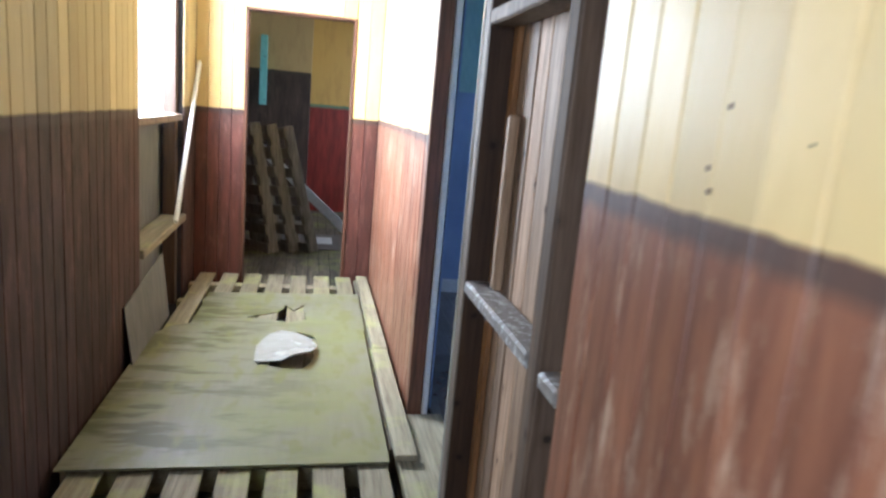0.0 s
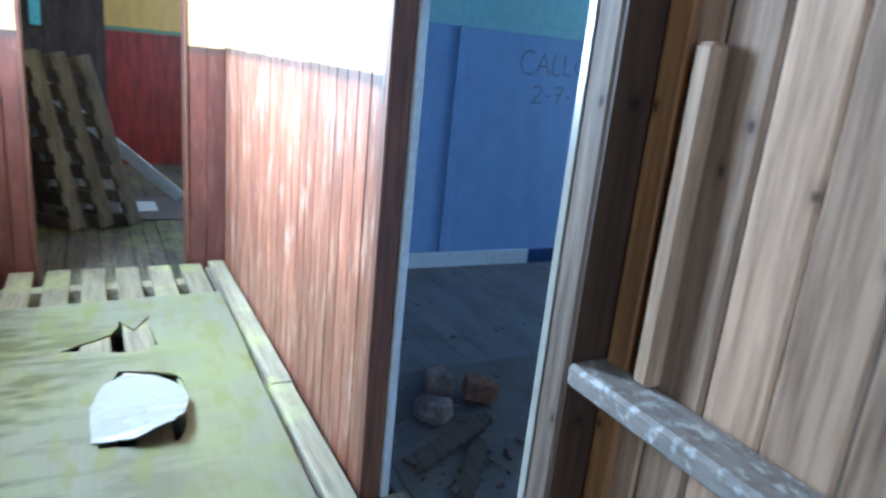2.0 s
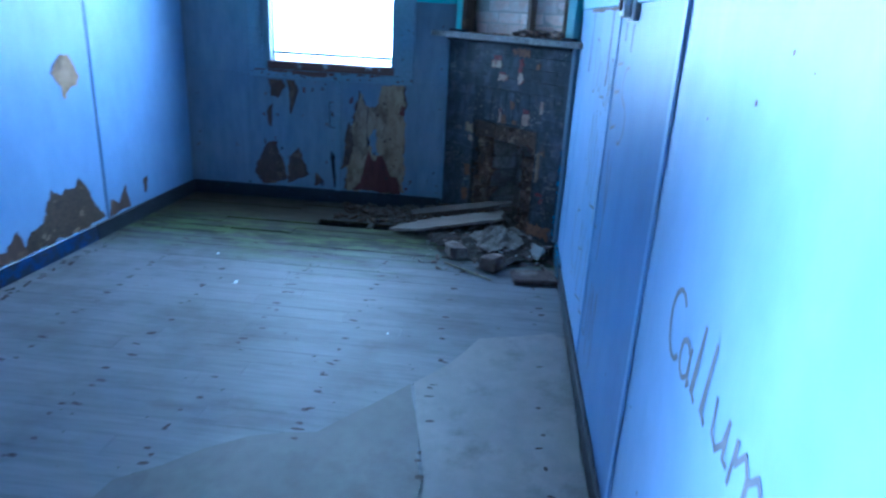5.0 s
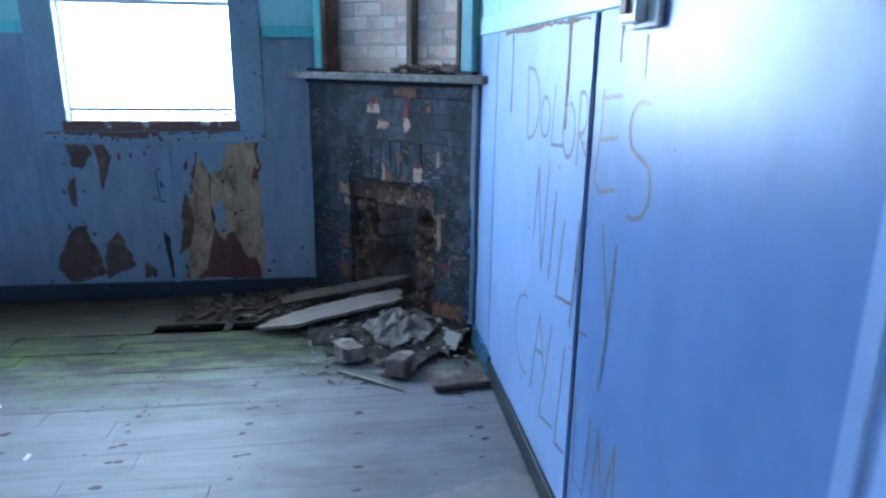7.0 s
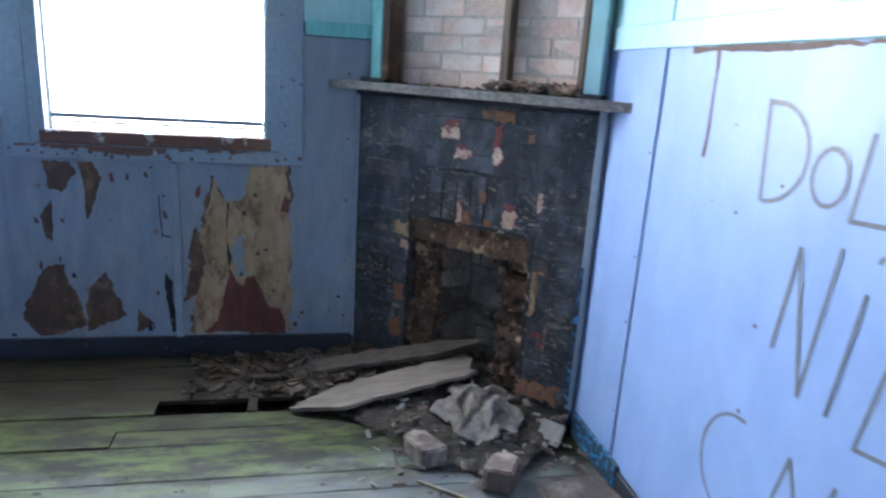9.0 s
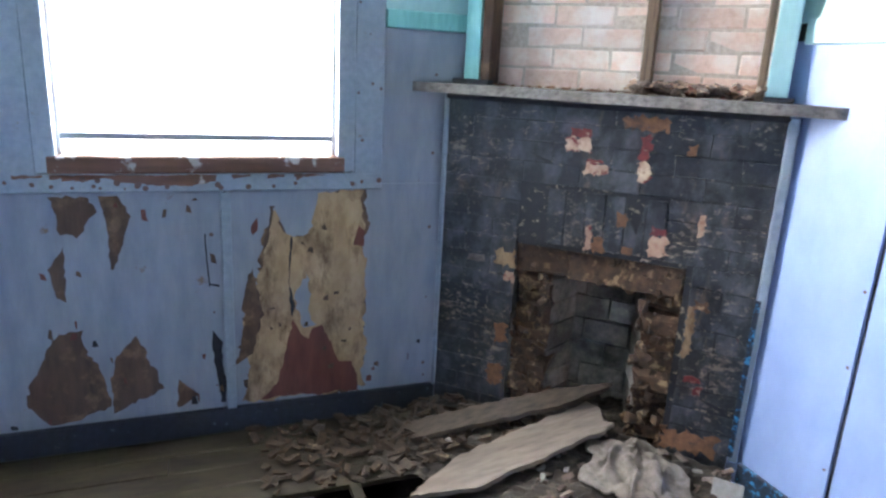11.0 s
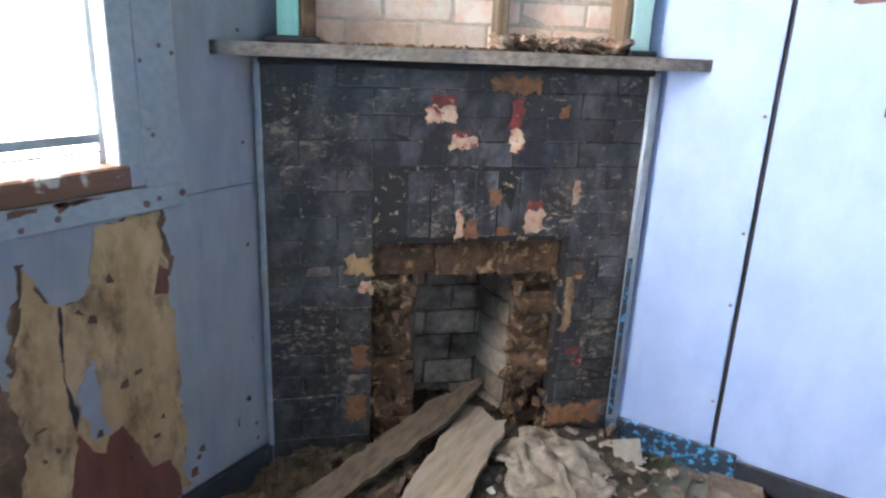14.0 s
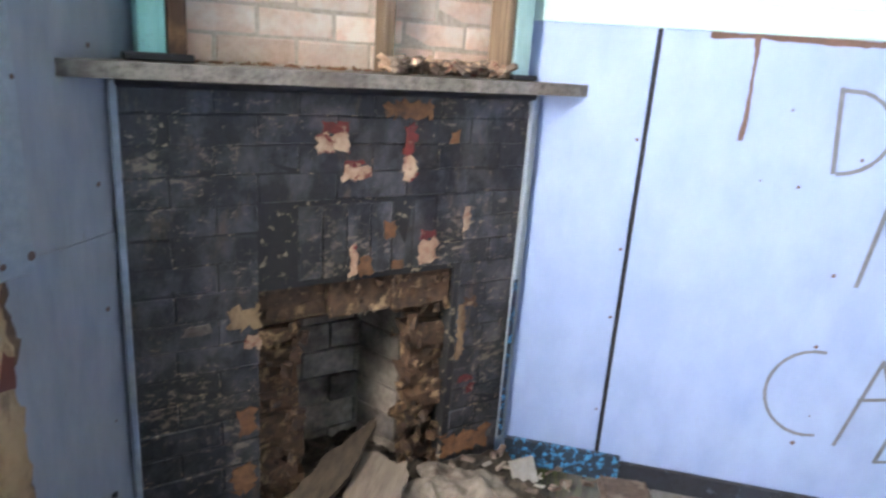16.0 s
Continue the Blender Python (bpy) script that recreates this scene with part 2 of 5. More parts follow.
M_floor = floor_paint()
M_hallfl = timber("hall_floor_boards", (0.16, 0.135, 0.10), (0.06, 0.05, 0.038), 1, 0.7, 0.2, False, (0.22, 0.24, 0.07))
M_slat = timber("pallet_slats", (0.31, 0.275, 0.19), (0.16, 0.135, 0.09), 1, 0.6, 0.15, False, (0.36, 0.37, 0.13))
M_oldslat = timber("old_pallet_wood", (0.30, 0.27, 0.22), (0.13, 0.115, 0.09), 2, 0.75, 0.2, False)
def plywood():
    """Pale plywood with green mould in cross bands and rusty nail stains in rows."""
    m, nt, b = start("plywood_sheet")
    g = nt.nodes.new("ShaderNodeNewGeometry")
    sp = nt.nodes.new("ShaderNodeSeparateXYZ")
    nt.links.new(g.outputs["Position"], sp.inputs[0])
    fine = grain_noise(nt, 24, (1, 0.12, 1), 5, 2)
    col = mixn(nt, (0.21, 0.205, 0.148), (0.178, 0.17, 0.118), step(nt, fine, 0.35, 0.7))
    tint = grain_noise(nt, 3.0, (1, 1, 1), 4, 12)
    col = mixn(nt, col, (0.21, 0.22, 0.085), mathn(nt, 'MULTIPLY', step(nt, tint, 0.45, 0.65), 0.75))
    side = step(nt, mathn(nt, 'ADD', sp.outputs[0], mathn(nt, 'MULTIPLY', grain_noise(nt, 2.0, (1, 1, 1), 3, 5), 0.5)), 0.45, -0.25)
    bands = mathn(nt, 'MULTIPLY', step(nt, grain_noise(nt, 4.2, (0.75, 2.4, 1), 3, 31, 0.55), 0.48, 0.60), side)
    col = mixn(nt, col, (0.085, 0.08, 0.024), mathn(nt, 'MULTIPLY', bands, 0.9))
    drip = mathn(nt, 'MULTIPLY', step(nt, grain_noise(nt, 6, (1.7, 0.75, 1), 2, 44, 0.5), 0.56, 0.66), 0.75)
    col = mixn(nt, col, (0.17, 0.17, 0.05), drip)
    finish(nt, b, col, 0.42, 0.06, fine, tint)
    return m


M_ply = plywood()
M_flap = surface("pale_ply_underside", (0.36, 0.355, 0.33), (0.31, 0.30, 0.27), 0.25, 18, bump=0.05)
M_lino = surface("hardboard_sheet", (0.118, 0.107, 0.10), (0.088, 0.079, 0.075), 0.6, 14, stain=(0.075, 0.064, 0.056),
                 stain_scale=4.5, lo=0.52, hi=0.72, bump=0.08)
M_lino2 = surface("grey_hardboard_sheet", (0.205, 0.188, 0.176), (0.155, 0.141, 0.132), 0.55, 14, stain=(0.09, 0.077, 0.068),
                  stain_scale=4.5, lo=0.54, hi=0.74, bump=0.08, shift=4)
M_nail = surface("rust_mark", (0.05, 0.03, 0.024), (0.025, 0.017, 0.014), 0.8, 50)
M_mortar = surface("sooty_mortar", (0.018, 0.018, 0.022), (0.010, 0.010, 0.012), 0.6, 40, stain=(0.30, 0.24, 0.17), stain_scale=34,
                   lo=0.57, hi=0.64)
M_pmortar = surface("pale_mortar", (0.58, 0.50, 0.43), (0.36, 0.29, 0.24), 0.9, 60)
M_pink = surface("bare_pink_brick", (0.76, 0.57, 0.49), (0.60, 0.41, 0.33), 0.85, 45, stain=(0.74, 0.66, 0.60),
                 stain_scale=7, lo=0.46, hi=0.62, spread=0.2, bump=0.5)
M_brownbr = surface("rough_brown_brick", (0.145, 0.078, 0.046), (0.035, 0.022, 0.016), 0.95, 30, stain=(0.34, 0.22, 0.125),
                    stain_scale=21, lo=0.54, hi=0.64, spread=0.3, bump=1.0)
M_pale = surface("pale_fire_brick", (0.34, 0.29, 0.25), (0.16, 0.135, 0.115), 0.9, 40, stain=(0.045, 0.036, 0.03), stain_scale=5,
                 lo=0.42, hi=0.64, spread=0.2, bump=0.6)
M_chip = surface("chipped_bare_brick", (0.56, 0.42, 0.31), (0.28, 0.13, 0.09), 0.85, 22, stain=(0.15, 0.02, 0.025),
                 stain_scale=15, lo=0.53, hi=0.60, bump=0.9)
M_redpaint = surface("dark_red_old_paint", (0.20, 0.03, 0.03), (0.09, 0.018, 0.02), 0.6, 40, stain=(0.36, 0.22, 0.17), stain_scale=30, lo=0.58, hi=0.66, bump=0.6)
M_orange = surface("orange_brick", (0.27, 0.125, 0.06), (0.11, 0.055, 0.032), 0.9, 40, stain=(0.08, 0.05, 0.04), stain_scale=12,
                   lo=0.55, hi=0.66, bump=0.8)
M_mantel = timber("mantel_wood", (0.23, 0.21, 0.195), (0.075, 0.066, 0.06), 0, 0.45, 0.0, False)
M_rust = surface("rust_stain", (0.135, 0.075, 0.062), (0.08, 0.046, 0.04), 0.7, 60)
M_pen = surface("marker_ink", (0.16, 0.165, 0.19), (0.10, 0.105, 0.125), 0.5, 35)
M_paper = surface("torn_backing_paper", (0.43, 0.30, 0.18), (0.23, 0.14, 0.075), 0.9, 11, (1, 1.3, 0.8), stain=(0.13, 0.075, 0.04),
                  stain_scale=9, lo=0.49, hi=0.66, bump=0.8, smear=(1, 1.5, 0.7))
M_brown = surface("bare_brown_board", (0.105, 0.06, 0.042), (0.048, 0.028, 0.022), 0.9, 24, (1, 1, 0.25), stain=(0.18, 0.11, 0.065),
                  stain_scale=10, lo=0.52, hi=0.66, bump=0.6)
M_redbr = surface("bare_red_board", (0.15, 0.045, 0.035), (0.075, 0.026, 0.02), 0.9, 24, (1, 1, 0.25), bump=0.5)
M_drift = timber("grey_broken_plank", (0.235, 0.19, 0.155), (0.14, 0.11, 0.088), 1, 0.85, 0.1, False)
M_darkdrift = timber("brown_broken_plank", (0.095, 0.07, 0.05), (0.042, 0.031, 0.023), 1, 0.85, 0.1, False)
M_dirt = surface("dirt_and_ash", (0.05, 0.038, 0.028), (0.022, 0.017, 0.013), 0.95, 35, stain=(0.11, 0.085, 0.065),
                 stain_scale=12, lo=0.55, hi=0.7, bump=1.0)
M_chipw = surface("splintered_wood", (0.085, 0.052, 0.031), (0.028, 0.019, 0.013), 0.9, 40, stain=(0.26, 0.185, 0.11), stain_scale=15, lo=0.60, hi=0.66, bump=0.4)
M_plast = surface("plaster_crumbs", (0.36, 0.34, 0.315), (0.24, 0.22, 0.20), 0.9, 50, spread=0.3)
M_rock = surface("dusty_brick_lump", (0.15, 0.108, 0.09), (0.06, 0.044, 0.038), 0.95, 30, stain=(0.27, 0.22, 0.19),
                 stain_scale=9, lo=0.5, hi=0.66, spread=0.2, bump=0.8)
M_cloth = surface("dirty_cloth", (0.25, 0.215, 0.185), (0.11, 0.09, 0.075), 0.95, 40, stain=(0.10, 0.075, 0.055),
                  stain_scale=9, lo=0.56, hi=0.68, bump=0.6)
M_box = surface("switch_plastic", (0.55, 0.55, 0.56), (0.42, 0.42, 0.43), 0.4, 40)
M_metal = surface("dull_steel", (0.25, 0.24, 0.23), (0.12, 0.11, 0.10), 0.4, 80, metal=1.0)
M_sheet = surface("grey_sheet", (0.15, 0.155, 0.15), (0.09, 0.095, 0.09), 0.7, 20, (1, 1, 0.2))
M_ground = surface("dry_grass_ground", (0.26, 0.27, 0.14), (0.14, 0.16, 0.07), 0.95, 12)


def black_brick():
    m, nt, b = start("black_painted_brick")
    fine = grain_noise(nt, 50, (1, 1, 1), 6)
    wide = grain_noise(nt, 9.0, (1, 1, 0.7), 7, 8, 0.65)
    col = mixn(nt, (0.019, 0.020, 0.026), (0.008, 0.0085, 0.011), step(nt, fine, 0.4, 0.7))
    col = mixn(nt, col, (0.15, 0.155, 0.175), mathn(nt, 'MULTIPLY', step(nt, wide, 0.46, 0.70), 0.55))
    col = mixn(nt, col, (0.27, 0.215, 0.165), mathn(nt, 'MULTIPLY', step(nt, mathn(nt, 'ADD', grain_noise(nt, 38, (0.8, 0.8, 1.3), 9, 17, 0.78), mathn(nt, 'MULTIPLY', grain_noise(nt, 3.4, (1, 1, 1), 2, 71), 0.4)), 0.785, 0.86), 0.75))
    col = mixn(nt, col, (0.15, 0.10, 0.062), mathn(nt, 'MULTIPLY', step(nt, grain_noise(nt, 13, (1.2, 1.2, 0.45), 7, 57, 0.68), 0.58, 0.68), 0.35))
    col = mixn(nt, col, (0.22, 0.05, 0.04), step(nt, grain_noise(nt, 9, (1, 1, 1), 8, 27, 0.7), 0.70, 0.73))
    finish(nt, b, col, 0.36, 1.0, fine, wide, 0, 0.25)
    return m


M_black = black_brick()
M_glass, gnt, gb = start("window_glass")
gb.inputs["Base Color"].default_value = (1, 1, 1, 1)
gb.inputs["Roughness"].default_value = 0.02
gb.inputs["Transmission Weight"].default_value = 1.0
gb.inputs["IOR"].default_value = 1.1
M_glow, bnt, bb = start("bright_overcast_distance")
bb.inputs["Base Color"].default_value = (0.8, 0.85, 0.9, 1)
bb.inputs["Emission Color"].default_value = (0.97, 0.99, 1.0, 1)
bb.inputs["Emission Strength"].default_value = 6.0


# ---- mesh helpers ----
def box(bm, x0, x1, y0, y1, z0, z1, m=None, jig=0.0):
    vs = [Vector((x, y, z)) for x in (x0, x1) for y in (y0, y1) for z in (z0, z1)]
    if jig:
        vs = [v + Vector([RNG.uniform(-jig, jig) for _ in range(3)]) for v in vs]
    vs = [bm.verts.new(m @ v if m else v) for v in vs]
    for f in ((0, 1, 3, 2), (4, 6, 7, 5), (0, 4, 5, 1), (2, 3, 7, 6), (0, 2, 6, 4), (1, 5, 7, 3)):
        bm.faces.new([vs[i] for i in f])
    return bm


def boxes(*rows):
    bm = bmesh.new()
    for r in rows:
        box(bm, *r)
    return bm


def soft(bm, w=0.004, seg=1):
    bmesh.ops.bevel(bm, geom=bm.edges[:], offset=w, segments=seg, affect='EDGES', clamp_overlap=True)
    return bm


def mesh_of(name, bm, material):
    bmesh.ops.recalc_face_normals(bm, faces=bm.faces[:])
    me = bpy.data.meshes.new(name)
    bm.to_mesh(me)
    bm.free()
    me.materials.append(material)
    return me


def part(name, bm, material, parent, label=""):
    ob = new(name, bm if isinstance(bm, bpy.types.Mesh) else mesh_of(name, bm, material))
    ob.parent = parent
    return tagged(ob, label)


def thing(name, bm, material, label, category, group="", kind=""):
    return tagged(new(name, mesh_of(name, bm, material)), label, category, group, kind)


def holder(name, m, label, category, group="", kind=""):
    ob = new(name)
    ob.matrix_world = m
    return tagged(ob, label, category, group, kind)


def setting(name, bm, material, label, category):
    return thing(name, bm, material, label, category, "", "structure")


def ragged(pts, amp=0.02, step_len=0.03, seed=1, closed=True):
    """An outline broken into short uneven steps."""
    rng = random.Random(seed)
    out = []
    n = len(pts)
    for i in range(n if closed else n - 1):
        a, b = Vector(pts[i]), Vector(pts[(i + 1) % n])
        k = max(1, int((b - a).length / step_len))
        for j in range(k):
            p = a.lerp(b, j / k)
            out.append((p.x + rng.uniform(-amp, amp), p.y + rng.uniform(-amp, amp)))
    return out


def plate(name, outlines, thick, material):
    """A flat mesh from closed outlines in x and y (later ones cut holes), its underside at z = 0."""
    cu = bpy.data.curves.new(name, 'CURVE')
    cu.dimensions, cu.fill_mode, cu.extrude = '2D', 'BOTH', thick / 2
    for pts in outlines:
        sp = cu.splines.new('POLY')
        sp.points.add(len(pts) - 1)
        for p, q in zip(sp.points, pts):
            p.co = (q[0], q[1], 0, 1)
        sp.use_cyclic_u = True
    ob = bpy.data.objects.new(name, cu)
    me = bpy.data.meshes.new_from_object(ob)
    bpy.data.objects.remove(ob)
    for v in me.vertices:
        v.co.z += thick / 2
    me.materials.clear()
    me.materials.append(material)
    return me


def piece(name, me, parent, m):
    ob = new(name, me)
    ob.parent = parent
    ob.matrix_basis = m
    return ob


def lump(r, seed, squash=(1, 1, 1), rough=0.3, sub=2):
    rng = random.Random(seed)
    bm = bmesh.new()
    bmesh.ops.create_icosphere(bm, subdivisions=sub, radius=r)
    dirs = [(Vector([rng.gauss(0, 1) for _ in range(3)]).normalized(), rng.uniform(0.6, 0.9)) for _ in range(9)]
    for v in bm.verts:
        for d, lim in dirs:
            over = v.co.dot(d) - r * lim
            if over > 0:
                v.co -= d * over
        v.co *= 1 + rng.uniform(-rough, rough) * 0.15
        v.co = Vector((v.co.x * squash[0], v.co.y * squash[1], v.co.z * squash[2]))
    low = min(v.co.z for v in bm.verts)
    for v in bm.verts:
        v.co.z -= low
    return bm


# frames of the upright planes: x along the wall, y up, z out of it
def wall_frame(origin, along, out):
    a, o = Vector(along).normalized(), Vector(out).normalized()
    m = Matrix((a, Vector((0, 0, 1)), o)).transposed().to_4x4()
    m.translation = origin
    return m


# ---- setting: the blue room ----
CEIL = 2.75
NA = radians(-2.0)
north = Matrix.Translation((0.62, 5.05, 0)) @ Matrix.Rotation(NA, 4, 'Z')
XW, YS = 5.47, 1.96
WY0, WY1, WZ0, WZ1 = 3.262, 4.19, 1.09, 2.36

ground = setting("ground", boxes((-400, 400, -400, 400, -0.75, -0.6)), M_ground, "dry grassy ground around the house", "ground")
subfloor = setting("subfloor", boxes((0.5, 5.7, 1.7, 5.2, -0.28, -0.24)), M_dirt, "dark earth under the room's floor", "ground")
wall_e = setting("wall_east", boxes((XW + 0.012, XW + 0.13, 1.8, WY0 - 0.03, -0.3, CEIL), (XW + 0.012, XW + 0.13, WY1 + 0.03, 5.15, -0.3, CEIL),
                                    (XW + 0.012, XW + 0.13, WY0 - 0.03, WY1 + 0.03, -0.3, WZ0 - 0.06),
                                    (XW + 0.012, XW + 0.13, WY0 - 0.03, WY1 + 0.03, WZ1 + 0.05, CEIL)), M_gap,
                 "timber framed outer wall with a sash window", "wall")
wall_s = setting("wall_south", boxes((0.62, XW + 0.01, YS - 0.12, YS - 0.01, -0.3, CEIL)), M_gap, "panelled room wall with handwriting", "wall")
bm = bmesh.new()
box(bm, -0.02, 5.0, 0.01, 0.11, -0.3, CEIL, north)
wall_n = setting("wall_north", bm, M_gap, "panelled room wall with peeling paint", "wall")
setting("ceiling", boxes((0.5, 5.62, 1.8, 5.2, CEIL, CEIL + 0.06)), M_ceil, "plain painted ceiling of the room", "ceiling")


def panels(parent, m, spans, z0, z1, material, label):
    for a, b in spans:
        bm = bmesh.new()
        box(bm, a, b, 0, 0.012, z0, z1)
        soft(bm, 0.002)
        bm.transform(m)
        part("panel", bm, material, parent, label)


ROT_S = Matrix.Translation((0, YS - 0.012, 0))
panels(wall_s, ROT_S, [(0.63, 2.02), (3.08, 4.235), (4.25, 5.4)], 0.0, 1.565, M_blue, "light blue painted hardboard panel")
# this panel's distance from the window is put into its darker blue
panels(wall_s, ROT_S, [(2.035, 3.045)], 0.0, 1.565, M_blue_shade, "blue painted hardboard panel with shade in its colour")
panels(wall_s, ROT_S, [(0.63, 2.02), (2.035, 3.045), (3.08, 4.235), (4.25, 5.4)], 1.62, CEIL - 0.005, M_paleaqua, "pale aqua painted hardboard panel")
ROT_N = north @ Matrix.Translation((0, -0.002, 0))
panels(wall_n, ROT_N, [(0.0, 1.245), (1.25, 2.435), (2.46, 3.69), (3.71, 4.84)], 0.0, 1.565, M_blue, "light blue painted hardboard panel")
panels(wall_n, ROT_N, [(0.0, 2.425), (2.445, 3.70), (3.715, 4.84)], 1.62, CEIL - 0.005, M_aqua, "aqua painted hardboard panel")


def east_panels(y0, y1, z0, z1, material, label):
    bm = boxes((XW, XW + 0.012, y0, y1, z0, z1))
    part("panel", soft(bm, 0.002), material, wall_e, label)


east_panels(3.672, 5.0, 0.0, 0.98, M_grey, "grey-blue painted board, paint peeling")
east_panels(2.70, 3.665, 0.0, 0.98, M_grey, "grey-blue painted board, paint peeling")
east_panels(2.70, 3.20, 0.981, 1.565, M_grey, "grey-blue painted board")
east_panels(4.25, 5.0, 0.981, 1.565, M_grey, "grey-blue painted board")
east_panels(2.70, 3.20, 1.62, CEIL - 0.005, M_aqua, "aqua painted board")
east_panels(4.25, 5.0, 1.62, CEIL - 0.005, M_aqua, "aqua painted board")
east_panels(3.201, 4.249, WZ1 + 0.06, CEIL - 0.005, M_aqua, "aqua painted board")
part("batten", soft(boxes((XW - 0.02, XW, 3.650, 3.686, 0.1, 0.955)), 0.003), M_frame, wall_e)
part("batten", soft(boxes((XW - 0.012, XW, 2.80, 2.83, 0.1, 1.33)), 0.003), M_frame, wall_e)

part("batten", soft(boxes((2.008, 2.046, YS + 0.0005, YS + 0.009, 0.09, 1.552)), 0.003), M_blue, wall_s)

# dado rails
setting("dado_rail_east", soft(boxes((XW - 0.014, XW + 0.01, 2.70, 3.085, 1.56, 1.625), (XW - 0.014, XW + 0.01, 4.34, 4.885, 1.56, 1.625)), 0.004), M_teal,
        "flat aqua painted dado rail", "trim")
setting("dado_rail_south", soft(boxes((0.64, 4.63, YS - 0.008, YS + 0.012, 1.555, 1.635)), 0.004), M_paleaqua, "flat pale aqua painted dado rail", "trim")
bm = soft(boxes((0.0, 4.84, -0.016, 0.0, 1.56, 1.62)), 0.004)
bm.transform(north)
setting("dado_rail_north", bm, M_aqua, "flat aqua painted dado rail", "trim")
# skirtings
setting("skirting_east", soft(boxes((XW - 0.02, XW - 0.001, 2.83, 4.88, 0.0, 0.105)), 0.004), M_navy, "dark navy painted skirting board", "skirting")
setting("skirting_south", soft(boxes((4.16, 4.575, YS + 0.001, YS + 0.02, 0.0, 0.105)), 0.004), M_speck, "skirting board speckled with bright blue paint", "skirting")
setting("skirting_south_dark", soft(boxes((0.64, 4.158, YS + 0.001, YS + 0.018, 0.0, 0.085)), 0.004), M_navy, "dark worn skirting board", "skirting")
for nm, a, b, mt, lab in (("skirting_north_white", 0.0, 1.93, M_white, "white painted skirting board"),
                          ("skirting_north_blue", 1.935, 3.55, M_bluesk, "deep blue painted skirting board, scuffed"),
                          ("skirting_north_dark", 3.555, 4.84, M_navy, "dark navy skirting board, paint scuffed away")):
    bm = soft(boxes((a, b, -0.022, -0.003, 0.0, 0.105)), 0.004)
    bm.transform(north)
    setting(nm, bm, mt, lab, "skirting")

# sash window
win = holder("window_1", Matrix.Translation((XW, 3.726, WZ0)), "timber sash window in a peeling grey painted frame", "window", "", "structure")
IW = Matrix.Translation((-XW, -3.726, -WZ0))


def wpart(name, bm, material, label=""):
    bm.transform(IW)
    return part(name, bm, material, win, label)


for nm, r in (("casing", (XW - 0.02, XW, 3.09, 3.20, 0.965, 2.5)), ("casing", (XW - 0.02, XW, 4.25, 4.36, 0.965, 2.5)),
              ("casing", (XW - 0.0215, XW, 3.09, 4.36, 0.962, 1.025)), ("casing", (XW - 0.0215, XW, 3.09, 4.36, 2.42, 2.53)),
              ("stop_bead", (XW - 0.018, XW + 0.04, 3.198, 3.262, 1.028, 2.42)), ("stop_bead", (XW - 0.018, XW + 0.04, 4.19, 4.252, 1.028, 2.42))):
    wpart(nm, soft(boxes(r), 0.004), M_frame)
wpart("sill", soft(boxes((XW - 0.022, XW + 0.12, 3.235, 4.218, 1.026, 1.085)), 0.005), M_sill, "brown sill with flaking paint")
sash = wpart("sash", soft(boxes((XW + 0.04, XW + 0.075, 3.235, 3.275, 1.085, 2.4), (XW + 0.04, XW + 0.075, 4.178, 4.218, 1.085, 2.4), (XW + 0.06, XW + 0.075, 3.275, 4.178, 1.115, 1.127),
                                (XW + 0.04, XW + 0.075, 3.275, 4.178, 1.725, 1.755)), 0.003), M_white, "white painted sash")
wpart("sash_lift", soft(boxes((XW + 0.028, XW + 0.039, 3.275, 4.178, 1.135, 1.158)), 0.002), M_frame)
wpart("sash_lift", soft(boxes((XW + 0.028, XW + 0.039, 3.275, 4.178, 1.112, 1.118)), 0.002), M_frame)
wpart("head", soft(boxes((XW - 0.02, XW + 0.12, 3.2, 4.25, 2.36, 2.42)), 0.004), M_frame)
pane = wpart("pane", boxes((XW + 0.055, XW + 0.058, 3.262, 4.19, 1.09, 2.36)), M_glass, "clear glass pane")
pane.parent = sash
pane.visible_shadow = False
bd = setting("backdrop", boxes((9.0, 9.1, -3, 11, -0.6, 6.0)), M_glow, "glaring white daylight outside the windows", "backdrop")
bd2 = setting("backdrop_west", boxes((-6.1, -6.0, -2, 13, -0.6, 2.9), (-6.1, -6.0, 13.01, 60, -0.6, 12.0)), M_glow, "glaring white daylight outside the windows", "backdrop")

# ---- setting: hall ----
HX0, HX1, HEND = -0.86, 0.50, 5.30
HFLOOR = -0.09
wall_hr = setting("wall_hall_right", boxes((HX1 + 0.014, 0.605, -1.6, 1.16, -0.3, CEIL), (HX1 + 0.014, 0.605, 2.90, HEND + 0.1, -0.3, CEIL),
                                           (HX1 + 0.014, 0.605, 1.16, 2.90, 2.12, CEIL)), M_gap, "boarded hall wall, red below and cream above", "wall")
# the gap at y -1.0 to -0.1 is unseen, added for the side fill
wall_hl = setting("wall_hall_left", boxes((-1.0, HX0 - 0.014, -1.6, -1.0, -0.3, CEIL), (-1.0, HX0 - 0.014, -0.1, 3.64, -0.3, CEIL), (-1.0, HX0 - 0.014, -1.0, -0.1, -0.3, 1.0), (-1.0, HX0 - 0.014, -1.0, -0.1, 2.15, CEIL), (-1.0, HX0 - 0.014, 4.86, HEND + 0.1, -0.3, CEIL),
                                          (-1.0, HX0 - 0.014, 3.64, 4.86, 2.35, CEIL)), M_gap, "boarded hall wall, red below and cream above", "wall")
DX0, DX1 = -0.495, 0.275
